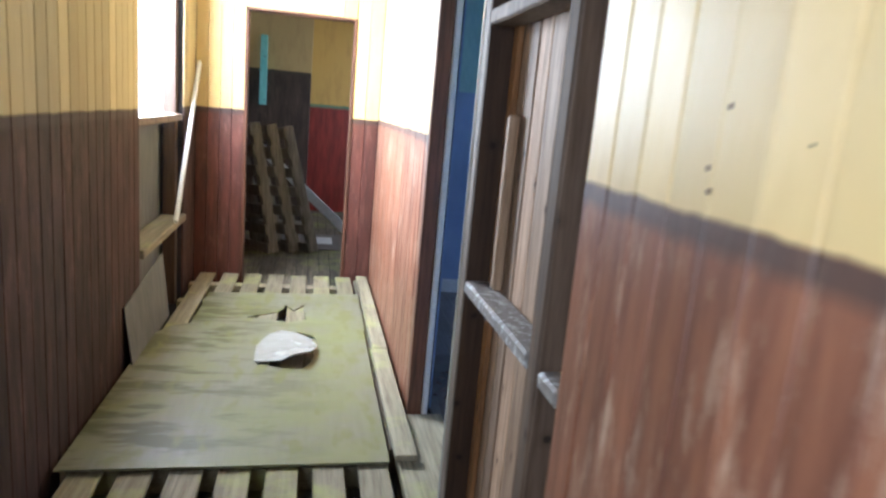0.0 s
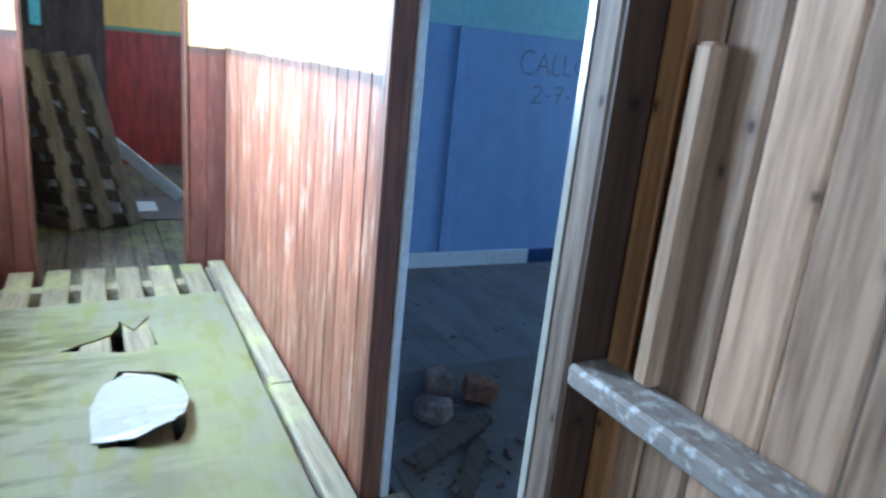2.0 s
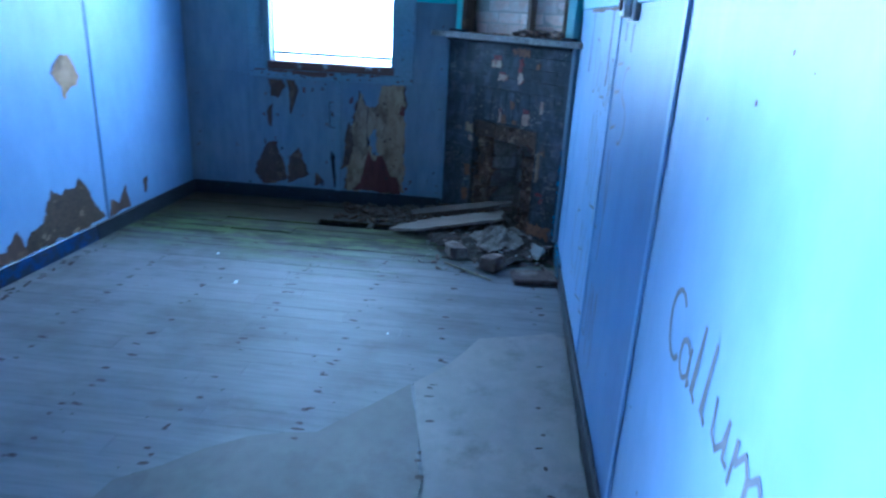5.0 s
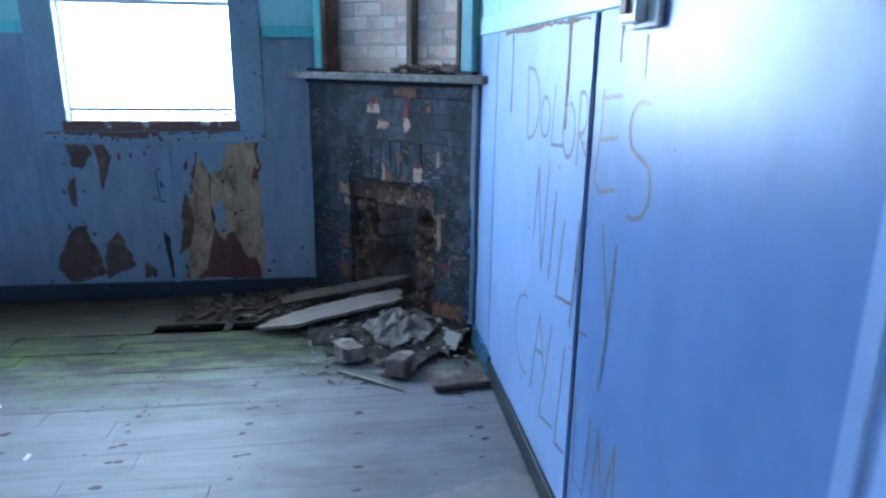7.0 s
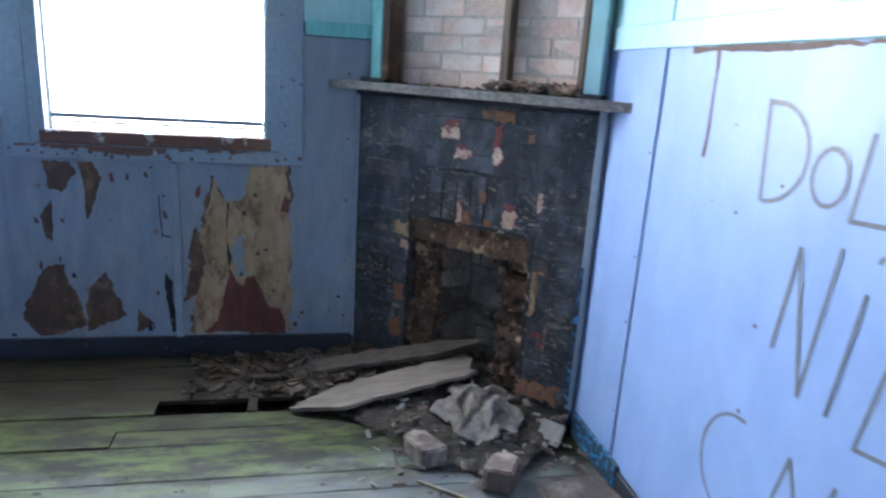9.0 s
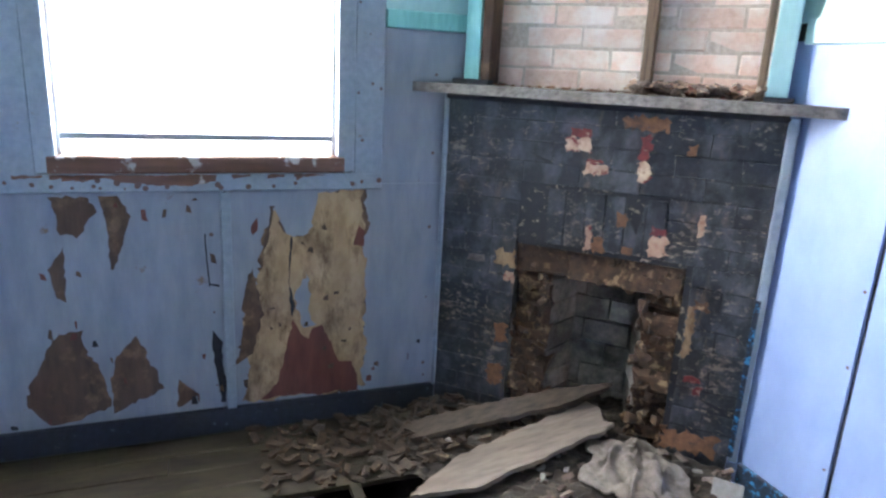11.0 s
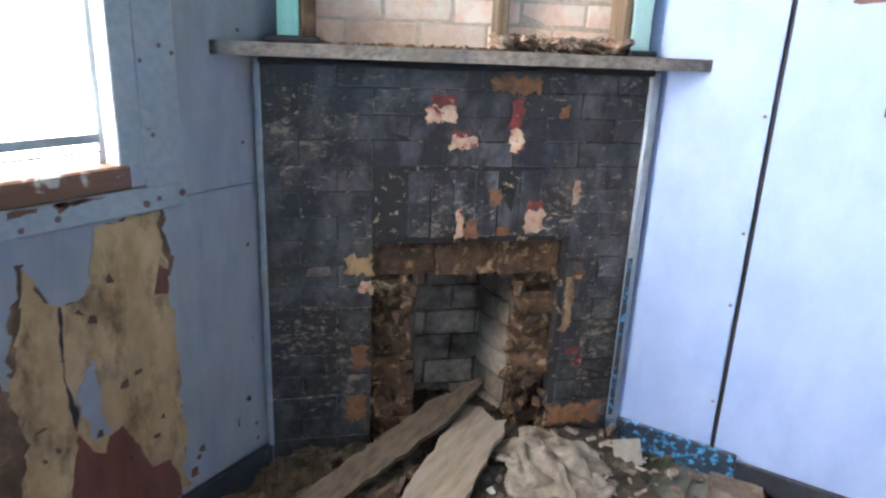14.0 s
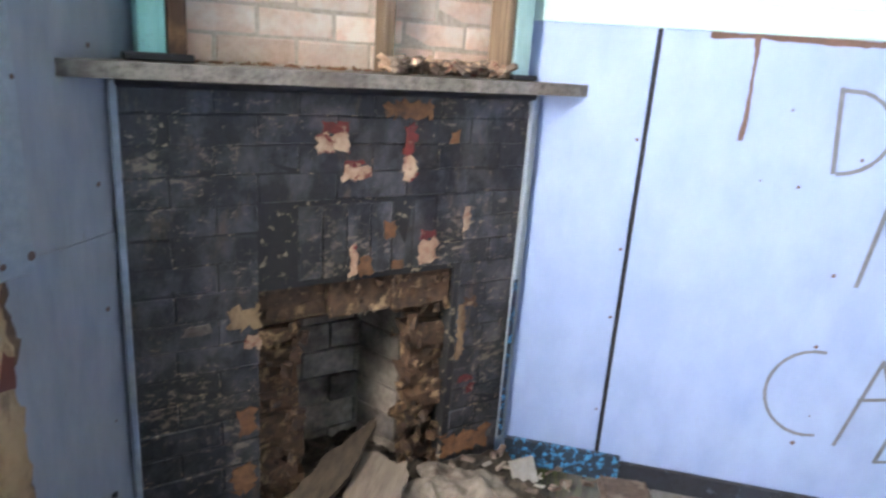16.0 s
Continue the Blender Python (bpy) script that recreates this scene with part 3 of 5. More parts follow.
wall_he = setting("wall_hall_end", boxes((HX0 - 0.1, DX0 - 0.02, HEND + 0.014, HEND + 0.1, -0.3, CEIL), (DX1 + 0.02, HX1 + 0.1, HEND + 0.014, HEND + 0.1, -0.3, CEIL),
                                         (DX0 - 0.02, DX1 + 0.02, HEND + 0.014, HEND + 0.1, 2.03, CEIL)), M_gap, "boarded end wall with an open doorway", "wall")
# unseen wall, added to keep light out behind the camera
setting("wall_hall_back", boxes((-1.0, 0.6, -1.7, -1.6, -0.3, CEIL)), M_hall,
        "unseen wall added to close the hall", "wall")
setting("ceiling_hall", boxes((-1.0, 0.62, -1.7, HEND + 0.1, CEIL, CEIL + 0.06)), M_ceil, "plain painted hall ceiling", "ceiling")
# room side lining of the hall wall
part("lining", boxes((0.606, 0.62, 2.93, 5.05, 0.0, CEIL - 0.005), (0.606, 0.62, 1.96, 2.07, 0.0, CEIL - 0.005), (0.606, 0.62, 2.07, 2.93, 2.14, CEIL - 0.005)), M_blue, wall_hr, "light blue painted lining")


def board_mesh(w, length, thick, material, groove=0.0045):
    """A lining board: x across, y out of the wall, z up, with chamfered long edges."""
    bm = bmesh.new()
    prof = [(0.0008, 0), (0.0008, thick - groove), (groove, thick), (w - groove, thick), (w - 0.0008, thick - groove), (w - 0.0008, 0)]
    lo = [bm.verts.new((x, y, 0)) for x, y in prof]
    hi = [bm.verts.new((x, y, length)) for x, y in prof]
    n = len(prof)
    for i in range(n):
        bm.faces.new((lo[i], lo[(i + 1) % n], hi[(i + 1) % n], hi[i]))
    bm.faces.new(lo[::-1])
    bm.faces.new(hi)
    return mesh_of("board", bm, material)


def board_run(parent, origin, along, out, length, z0, z1, material, pitch=0.098):
    n = max(1, round(length / pitch))
    me = board_mesh(length / n, z1 - z0, 0.014, material)
    a, o = Vector(along), Vector(out)
    for i in range(n):
        m = Matrix((a, o, Vector((0, 0, 1)))).transposed().to_4x4()
        m.translation = Vector(origin) + a * (i * length / n) + Vector((0, 0, z0)) + o * RNG.uniform(-0.0012, 0.0012)
        piece("board", me, parent, m)


board_run(wall_hr, (HX1 + 0.014, -1.6, 0), (0, 1, 0), (-1, 0, 0), 2.76, HFLOOR, CEIL, M_hall)
board_run(wall_hr, (HX1 + 0.014, 2.90, 0), (0, 1, 0), (-1, 0, 0), HEND - 2.90, HFLOOR, CEIL, M_hall)
board_run(wall_hr, (HX1 + 0.014, 1.16, 0), (0, 1, 0), (-1, 0, 0), 1.74, 2.13, CEIL, M_hall)
# left wall boards carry their shade in the darker paint
board_run(wall_hl, (HX0 - 0.014, -0.1, 0), (0, 1, 0), (1, 0, 0), 3.74, HFLOOR, CEIL, M_hall_shade)
board_run(wall_hl, (HX0 - 0.014, -1.6, 0), (0, 1, 0), (1, 0, 0), 0.6, HFLOOR, CEIL, M_hall_shade)
# boards under the added, unseen gap
board_run(wall_hl, (HX0 - 0.014, -1.0, 0), (0, 1, 0), (1, 0, 0), 0.9, HFLOOR, 1.0, M_hall_shade)
board_run(wall_hl, (HX0 - 0.014, 4.86, 0), (0, 1, 0), (1, 0, 0), HEND - 4.86, HFLOOR, CEIL, M_hall_shade)
board_run(wall_hl, (HX0 - 0.014, 3.64, 0), (0, 1, 0), (1, 0, 0), 1.22, 2.35, CEIL, M_hall_shade)
board_run(wall_he, (HX0, HEND + 0.014, 0), (1, 0, 0), (0, -1, 0), DX0 - 0.02 - HX0, HFLOOR, CEIL, M_halle)
board_run(wall_he, (DX1 + 0.02, HEND + 0.014, 0), (1, 0, 0), (0, -1, 0), HX1 - DX1 - 0.02, HFLOOR, CEIL, M_halle)
board_run(wall_he, (DX0 - 0.02, HEND + 0.014, 0), (1, 0, 0), (0, -1, 0), DX1 - DX0 + 0.04, 2.03, CEIL, M_halle)
for a, b in ((DX0 - 0.02, DX0), (DX1, DX1 + 0.02)):
    part("jamb", soft(boxes((a, b, HEND - 0.01, HEND + 0.12, HFLOOR, 2.03)), 0.003), M_jamb, wall_he, "dark red doorway lining")
part("jamb", soft(boxes((DX0 - 0.02, DX1 + 0.02, HEND - 0.01, HEND + 0.12, 2.01, 2.03)), 0.003), M_jamb, wall_he, "dark red doorway lining")

# stripped bay beside the room's door: studs, rails and the back of the next room's boards
for i, (a, b) in enumerate(((1.163, 1.30), (1.303, 1.39), (1.39, 1.50), (1.50, 1.60), (1.60, 1.71), (1.71, 1.81), (1.81, 1.905), (1.905, 2.01))):
    part("board", soft(boxes((0.594 + 0.0015 * (i % 2), 0.609, a, b - 0.003, HFLOOR, 2.12)), 0.006), M_raw if i else M_stud, wall_hr, "bare timber board seen from its back")
part("stud", soft(boxes((0.50, 0.592, 2.012, 2.088, HFLOOR, 2.12)), 0.006), M_oldstud, wall_hr, "weathered door stud")
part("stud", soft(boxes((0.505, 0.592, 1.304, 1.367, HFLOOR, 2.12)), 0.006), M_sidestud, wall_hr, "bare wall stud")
part("stud", soft(boxes((0.520, 0.592, 1.163, 1.185, HFLOOR, 2.12)), 0.004), M_stud, wall_hr, "bare wall stud")
part("paint_strip", soft(boxes((0.4965, 0.4995, 2.070, 2.0885, HFLOOR, 2.12)), 0.001), M_flap, wall_hr, "remains of white paint on the stud's edge")
part("noggin", soft(boxes((0.50, 0.59, 1.368, 2.011, 0.838, 0.88)), 0.007), M_rail, wall_hr, "rail with flaking white paint")
part("noggin", soft(boxes((0.505, 0.59, 1.186, 1.297, 0.828, 0.868)), 0.007), M_rail, wall_hr, "rail with flaking white paint")
part("noggin", soft(boxes((0.50, 0.59, 1.368, 2.011, 1.665, 1.71)), 0.006), M_oldstud, wall_hr, "weathered bare rail")
# thin darker facing on the door stud's near side
part("stud_side", boxes((0.503, 0.592, 2.006, 2.0118, HFLOOR, 2.12)), M_darkwood, wall_hr, "dark side of the stud")
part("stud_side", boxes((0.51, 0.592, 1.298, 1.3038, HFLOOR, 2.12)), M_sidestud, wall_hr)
part("batten", soft(boxes((0.558, 0.592, 1.885, 1.922, 0.881, 1.41)), 0.007), M_batten, wall_hr, "short bare batten")
part("batten", soft(boxes((0.575, 0.593, 1.95, 2.0, HFLOOR, 2.12)), 0.003), M_stud, wall_hr)
part("door_jamb", soft(boxes((0.495, 0.562, 2.862, 2.90, HFLOOR, 2.12)), 0.004), M_jamb, wall_hr, "dark red door jamb")
part("door_casing", soft(boxes((0.563, 0.590, 2.85, 2.899, 0.0, 2.14)), 0.004), M_white, wall_hr, "white painted door casing")
part("door_casing", soft(boxes((0.608, 0.63, 2.014, 2.075, 0.0, 2.14)), 0.004), M_white, wall_hr, "white painted door casing")
part("door_head", soft(boxes((0.50, 0.62, 2.089, 2.861, 2.06, 2.12)), 0.004), M_jamb, wall_hr)
part("threshold", soft(boxes((0.40, 0.66, 2.09, 2.86, -0.05, 0.004)), 0.006), M_slat, wall_hr, "worn yellowed threshold board")
part("hinge", soft(boxes((0.4935, 0.4985, 2.892, 2.906, 1.22, 1.30)), 0.002), M_metal, wall_hr, "steel hinge leaf")

# light opening in the left wall
part("sill_beam", soft(boxes((-1.0, -0.87, 3.65, 4.85, 1.19, 1.235)), 0.005), M_oldstud, wall_hl, "weathered window sill")
part("noggin", soft(boxes((-0.99, -0.84, 3.65, 4.85, 0.50, 0.55)), 0.006), M_slat, wall_hl, "bare timber rail")
part("stud", soft(boxes((-0.98, -0.90, 4.77, 4.85, HFLOOR, 2.35)), 0.005), M_darkwood, wall_hl)
part("stud", soft(boxes((-0.98, -0.90, 3.66, 3.72, HFLOOR, 1.18)), 0.005), M_darkwood, wall_hl)
part("cladding", boxes((-1.03, -1.005, 3.6, 4.9, -0.3, 1.19)), M_sheet, wall_hl, "grey outer cladding sheet")
bm = boxes((-0.012, 0.012, -0.022, 0.022, 0, 1.33))
bm.transform(Matrix.Translation((-0.828, 4.42, 0.566)) @ Matrix.Rotation(radians(-39), 4, 'X'))
thing("leaning_stick", soft(bm, 0.003), M_white, "pale painted strip of timber leaning in the opening", "stick")

setting("floor_hall", boxes((-1.0, 0.5, -1.7, 9.6, -0.14, HFLOOR - 0.02)), M_gap, "dark floor under the hall boards", "floor")
hf = tagged(bpy.data.objects["floor_hall"])
n = 13
for i in range(n):
    w = 1.36 / n
    part("plank", soft(boxes((HX0 + i * w, HX0 + (i + 1) * w - 0.006, -1.6, 5.3, HFLOOR - 0.02, HFLOOR)), 0.002), M_hallfl, hf)

# ---- far room past the doorway ----
setting("wall_far", boxes((-0.05, 1.7, 9.3, 9.4, -0.3, CEIL)), M_far, "red and ochre painted far wall with a green band", "wall")
setting("wall_far_dark", boxes((-1.03, -0.06, 8.4, 8.5, -0.3, CEIL)), M_fardark, "dark stained boards under cream paint", "wall")
setting("wall_far_left", boxes((-1.03, -0.97, 5.4, 8.2, -0.3, CEIL), (-1.03, -0.97, 8.2, 9.4, -0.3, 1.0)), M_fardark, "dark boarded wall", "wall")
# unseen wall, its opening is added to let the far room fill in
setting("wall_far_right", boxes((1.6, 1.7, 5.4, 7.1, -0.3, CEIL), (1.6, 1.7, 8.1, 9.4, -0.3, CEIL), (1.6, 1.7, 7.1, 8.1, -0.3, 0.95), (1.6, 1.7, 7.1, 8.1, 2.25, CEIL)), M_far, "red and ochre painted wall", "wall")
setting("wall_far_return", boxes((-0.16, -0.05, 8.5, 9.4, -0.3, CEIL)), M_fardark, "dark boarded wall return", "wall")
setting("ceiling_far", boxes((-1.03, 1.7, 5.4, 9.4, CEIL, CEIL + 0.06)), M_ceil, "painted ceiling of the far room", "ceiling")
ff = setting("floor_far", boxes((-1.03, 1.7, 5.3, 9.4, -0.14, HFLOOR - 0.02)), M_gap, "bare boards, damp and green", "floor")
for i in range(26):
    x = -0.97 + i * 0.0985
    part("plank", soft(boxes((x, x + 0.0945, 5.31, 9.3, HFLOOR - 0.02, HFLOOR + RNG.uniform(-0.004, 0.004))), 0.002), M_hallfl, ff)
setting("trim_far", soft(boxes((-0.64, -0.56, 8.33, 8.39, 1.30, 2.1)), 0.004), M_teal, "teal painted window trim", "trim")


def pallet_leaning(m, label):
    t = holder("pallet", m, label, "pallet", "pallets leaning on the wall")
    for k in range(3):
        part("bearer", soft(boxes((0.0, 0.09, k * 0.365, k * 0.365 + 0.07, 0.0, 1.25)), 0.005), M_oldslat, t)
    for k in range(7):
        part("slat", soft(boxes((-0.02, -0.001, 0.0, 0.8, k * 0.19, k * 0.19 + 0.1)), 0.004), M_oldslat, t)
    return t


for k in range(3):
    pallet_leaning(Matrix.Translation((-0.34 + 0.19 * k, 6.45 + 0.06 * k, HFLOOR + 0.01)) @ Matrix.Rotation(radians(-10 - 2 * k), 4, 'Y') @ Matrix.Rotation(radians(30), 4, 'Z'),
                   "weathered grey timber pallet leaning on its side")
bm = boxes((-0.05, 0.05, -0.012, 0.012, 0, 1.35))
bm.transform(Matrix.Translation((0.48, 7.4, HFLOOR + 0.04)) @ Matrix.Rotation(radians(-48), 4, 'Y'))
thing("loose_board", soft(bm, 0.003), M_white, "long pale painted board leaning on the pallets", "board")
thing("floor_mat", soft(boxes((-0.3, 0.75, 6.75, 7.55, HFLOOR + 0.005, HFLOOR + 0.011)), 0.002), M_lino, "dull brown mat on the far floor", "mat")
thing("paper_sheet", soft(boxes((-0.02, 0.26, 7.0, 7.35, HFLOOR + 0.013, HFLOOR + 0.018)), 0.002), M_white, "pale sheet lying on the far floor", "sheet")

# ---- walkway of pallet slats and plywood in the hall ----
TOP = 0.03
walkway = holder("pallet_walkway", Matrix.Translation((0, 0, 0)), "walkway of weathered pallet slats laid on the hall floor", "walkway", "", "structure")
for y0, y1 in ((-0.6, 2.36), (2.37, 3.8), (3.81, 5.24)):
    for k in range(7):
        x = -0.80 + k * 0.172
        part("slat", soft(boxes((x, x + 0.118, y0, y1, TOP - 0.022, TOP + RNG.uniform(-0.003, 0.003))), 0.004), M_slat, walkway)
    for y in (y0 + 0.02, (y0 + y1) / 2, y1 - 0.28):
        part("bearer", soft(boxes((-0.84, 0.36, y, y + 0.09, HFLOOR, TOP - 0.023)), 0.004), M_slat, walkway)
part("edge_board", soft(boxes((0.385, 0.475, 2.40, 3.60, TOP - 0.01, TOP + 0.016)), 0.004), M_slat, walkway)
part("edge_board", soft(boxes((0.395, 0.482, 3.61, 5.24, TOP - 0.01, TOP + 0.016)), 0.004), M_slat, walkway)
part("bearer", soft(boxes((0.37, 0.485, 2.5, 5.2, HFLOOR, TOP - 0.011)), 0.004), M_hallfl, walkway)
hole1 = ragged([(-0.22, 3.32), (0.02, 3.30), (0.085, 3.60), (0.06, 3.80), (-0.15, 3.86), (-0.21, 3.6)], 0.012, 0.06, 3)
sheet1 = tagged(new("plywood_sheet", plate("plywood_sheet", [[(-0.84, 2.33), (0.355, 2.35), (0.362, 4.0), (-0.35, 4.02), (-0.62, 4.0), (-0.76, 3.9), (-0.83, 3.75)], hole1], 0.008, M_ply)),
                "broken mouldy plywood sheet over the pallet slats", "plywood sheet")
sheet1.location = (0, 0, TOP + 0.011)
flap = plate("flap", [ragged([(-0.24, 3.36), (-0.12, 3.30), (0.0, 3.30), (0.05, 3.40), (0.075, 3.55), (0.045, 3.68), (-0.03, 3.76), (-0.12, 3.78), (-0.2, 3.74), (-0.25, 3.58)], 0.004, 0.025, 4)], 0.005, M_flap)
for v in flap.vertices:
    ridge = -0.01 - 0.25 * (v.co.y - 3.32)
    rise = min(1.0, max(0.0, (v.co.x + 0.26) / (ridge + 0.26)))
    fall = max(0.0, v.co.x - ridge)
    v.co.z += 0.008 + (0.075 * rise ** 1.6 - 0.35 * fall) * min(1.0, max(0.25, (3.95 - v.co.y) / 0.5))
part("flap", flap, M_ply, sheet1, "bent broken piece of the sheet").location = (0, 0, 0.002)
hole2 = ragged([(-0.36, 4.12), (-0.08, 4.05), (0.01, 4.12), (0.0, 4.45), (-0.07, 4.30), (-0.12, 4.42), (-0.16, 4.25)], 0.01, 0.06, 5)
sheet2 = tagged(new("plywood_sheet", plate("plywood_sheet", [[(-0.66, 3.9), (0.372, 3.92), (0.38, 4.72), (-0.65, 4.66)], hole2], 0.006, M_ply)),
                "smaller broken plywood sheet under the large one", "plywood sheet")
sheet2.location = (0, 0, TOP + 0.0035)

# ---- room floor ----
floor = setting("floor", boxes((0.62, 4.80, 1.93, 5.05, -0.06, -0.022), (4.85, 5.5, 3.9, 5.0, -0.06, -0.022)), M_gap, "worn grey floorboards, mossy near the window", "floor")
FW = 0.118
nb = int((XW - 0.62) / FW)
for i in range(nb + 1):
    x0 = 0.62 + i * FW
    x1 = min(x0 + FW - (0.005 if x0 > 3.9 else 0.001), XW - 0.001)
    ytop = 5.045 - 0.035 * (x0 - 0.62)
    cut = RNG.uniform(2.6, 4.4)
    spans = [(1.965, cut), (cut + 0.003, ytop)]
    mt = M_floor
    if x0 < 4.92 < x0 + FW:
        spans = [(1.965, 2.98), (3.27, 3.31), (3.68, ytop)]
    for a, b in spans:
        bm = boxes((x0, x1, a, b, -0.02, RNG.uniform(-0.001, 0.001) * (4 if x0 > 4.4 else 1)))
        part("plank", soft(bm, 0.0009), mt, floor)
bm = bmesh.new()
for j in range(7):
    y = 2.12 + j * 0.455
    for i in range(nb - 4):
        for _ in range(2):
            cx, cy = 0.62 + (i + RNG.uniform(0.2, 0.8)) * FW, y + RNG.uniform(-0.03, 0.03)
            if RNG.random() < 0.35:
                continue
            l, w = RNG.uniform(0.010, 0.026), RNG.uniform(0.005, 0.009)
            top = 0.0095 if cx < 3.2 and cy < 3.5 and RNG.random() < 0.5 else 0.002
            bmesh.ops.create_circle(bm, cap_ends=True, segments=7, radius=1.0, matrix=Matrix.Translation((cx, cy, top)) @ Matrix.Rotation(RNG.uniform(-0.3, 0.3), 4, 'Z') @ Matrix.Diagonal((w * RNG.uniform(0.8, 1.5), l * RNG.uniform(0.7, 1.2), 1, 1)))
tagged(part("nail_mark", bm, M_nail, floor, "rusty nail marks"), kind="stuff")

sheetA = tagged(new("hardboard_sheet", plate("hardboard_sheet", [ragged([(0.66, 1.985), (3.36, 1.985), (3.40, 2.05), (3.28, 2.40), (3.0, 2.52), (2.82, 2.65), (2.2, 2.535), (0.66, 2.45)], 0.008, 0.15, 8)], 0.004, M_lino2)),
                "grey hardboard sheet with a torn edge on the floorboards", "floor sheet")
sheetA.location.z = 0.005
sheetB = tagged(new("hardboard_sheet", plate("hardboard_sheet", [ragged([(0.66, 2.46), (2.2, 2.545), (2.81, 2.66), (2.62, 2.80), (2.41, 2.96), (2.33, 3.2), (2.04, 3.53), (1.6, 3.62), (0.66, 3.6)], 0.01, 0.12, 9)], 0.004, M_lino)),
                "brown hardboard sheet with a torn edge on the floorboards", "floor sheet")
sheetB.location.z = 0.005

# ---- fireplace across the corner ----
FPA = math.atan2(0.701, 0.713)
FP = Matrix.Translation((4.604, 1.994, 0)) @ Matrix.Rotation(FPA, 4, 'Z')
fire = holder("fireplace", FP, "black painted brick corner fireplace, crumbling", "fireplace", "", "structure")
FPW = 1.19
for r in ((0.004, 0.24, -0.12, -0.0025, 0, 1.33), (0.876, FPW - 0.004, -0.12, -0.0025, 0, 1.33), (0.241, 0.875, -0.12, -0.0025, 0.785, 1.33)):
    part("core", boxes(r), M_mortar, fire, "sooty mortar")


def brick_mesh(w, h, d, material, seed, rough=0.0025):
    rng = random.Random(seed)
    bm = boxes((0, w, -d, 0, 0, h))
    soft(bm, 0.003)
    for v in bm.verts:
        v.co += Vector([rng.uniform(-rough, rough) for _ in range(3)])
    return mesh_of("brick", bm, material)


CH = 0.0762
BL = 1.19 / 5.5
black_full = [brick_mesh(BL - 0.0025, CH - 0.0025, 0.06, M_black, s, 0.0018) for s in range(4)]
black_half = [brick_mesh(BL / 2 - 0.0025, CH - 0.0025, 0.06, M_black, s, 0.0018) for s in range(4, 7)]
row = 0
z = 0.115 - CH
while z < 1.32:
    x = 0.0 if row % 2 else -BL / 2
    while x < FPW - 0.01:
        for half in (0, 1):
            xa = x + half * BL / 2
            xb = xa + BL / 2
            inside = xb <= FPW + 0.02 and xa >= -0.01
            opening = (z + CH * 0.6 < 0.785 and xb > 0.26 and xa < 0.86) or (0.72 < z < 0.985 and xb > 0.36 and xa < 0.80)
            if half == 0:
                ok0 = inside and not opening
            else:
                ok1 = inside and not opening
        yo = RNG.uniform(-0.0015, 0.0015)
        if z + CH < 1.345:
            if ok0 and ok1:
                piece("brick", RNG.choice(black_full), fire, Matrix.Translation((x + 0.004, yo, z)))
            elif ok0:
                piece("brick", RNG.choice(black_half), fire, Matrix.Translation((x + 0.004, yo, z)))
            elif ok1:
                piece("brick", RNG.choice(black_half), fire, Matrix.Translation((x + BL / 2 + 0.004, yo, z)))
        x += BL
    row += 1
    z += CH
soldier = [brick_mesh(0.0685, 0.213, 0.06, M_black, s, 0.002) for s in range(8, 11)]
for k in range(6):
    piece("brick", soldier[k % 3], fire, Matrix.Translation((0.329 + k * 0.0722, RNG.uniform(-0.002, 0.002), 0.803)))
# places where the paint has broken off the brick
CHIPS = ((0.667, 1.185, 0.085, 0.05, M_chip), (0.66, 1.225, 0.075, 0.03, M_redpaint), (0.596, 1.105, 0.085, 0.042, M_chip), (0.60, 1.13, 0.06, 0.014, M_redpaint), (0.424, 1.11, 0.042, 0.068, M_chip),
         (0.43, 1.195, 0.04, 0.085, M_redpaint), (0.436, 1.28, 0.16, 0.05, M_orange), (0.274, 1.2, 0.035, 0.035, M_orange), (0.343, 0.855, 0.065, 0.07, M_chip), (0.35, 0.905, 0.05, 0.03, M_redpaint),
         (0.212, 0.945, 0.024, 0.075, M_chip), (0.596, 0.845, 0.022, 0.10, M_chip), (0.555, 0.825, 0.05, 0.05, M_orange), (0.452, 0.82, 0.035, 0.035, M_orange), (0.48, 0.93, 0.035, 0.05, M_orange))
CHIPS_LOW = ((0.905, 0.715, 0.085, 0.07, M_paper), (0.885, 0.645, 0.04, 0.045, M_chip), (1.034, 0.70, 0.07, 0.026, M_pale), (0.904, 0.40, 0.05, 0.08, M_orange), (0.92, 0.22, 0.06, 0.09, M_orange),
             (0.14, 0.13, 0.2, 0.08, M_orange), (0.165, 0.38, 0.06, 0.022, M_redpaint), (0.20, 0.56, 0.03, 0.2, M_paper), (0.14, 0.34, 0.03, 0.03, M_redpaint), (0.17, 0.66, 0.05, 0.04, M_brownbr))
for i, (cx, cz, w, h, mt) in enumerate(CHIPS + CHIPS_LOW):
    pts = ragged([(-w / 2, -h / 2), (w / 2, -h / 2.3), (w / 2.2, h / 2), (-w / 2.1, h / 2.2)], min(w, h) * 0.22, 0.010, 40 + i)
    me = plate("chip", [pts], 0.004, mt)
    piece("chip", me, fire, wall_frame((cx, 0.001, cz), (-1, 0, 0), (0, 1, 0)))
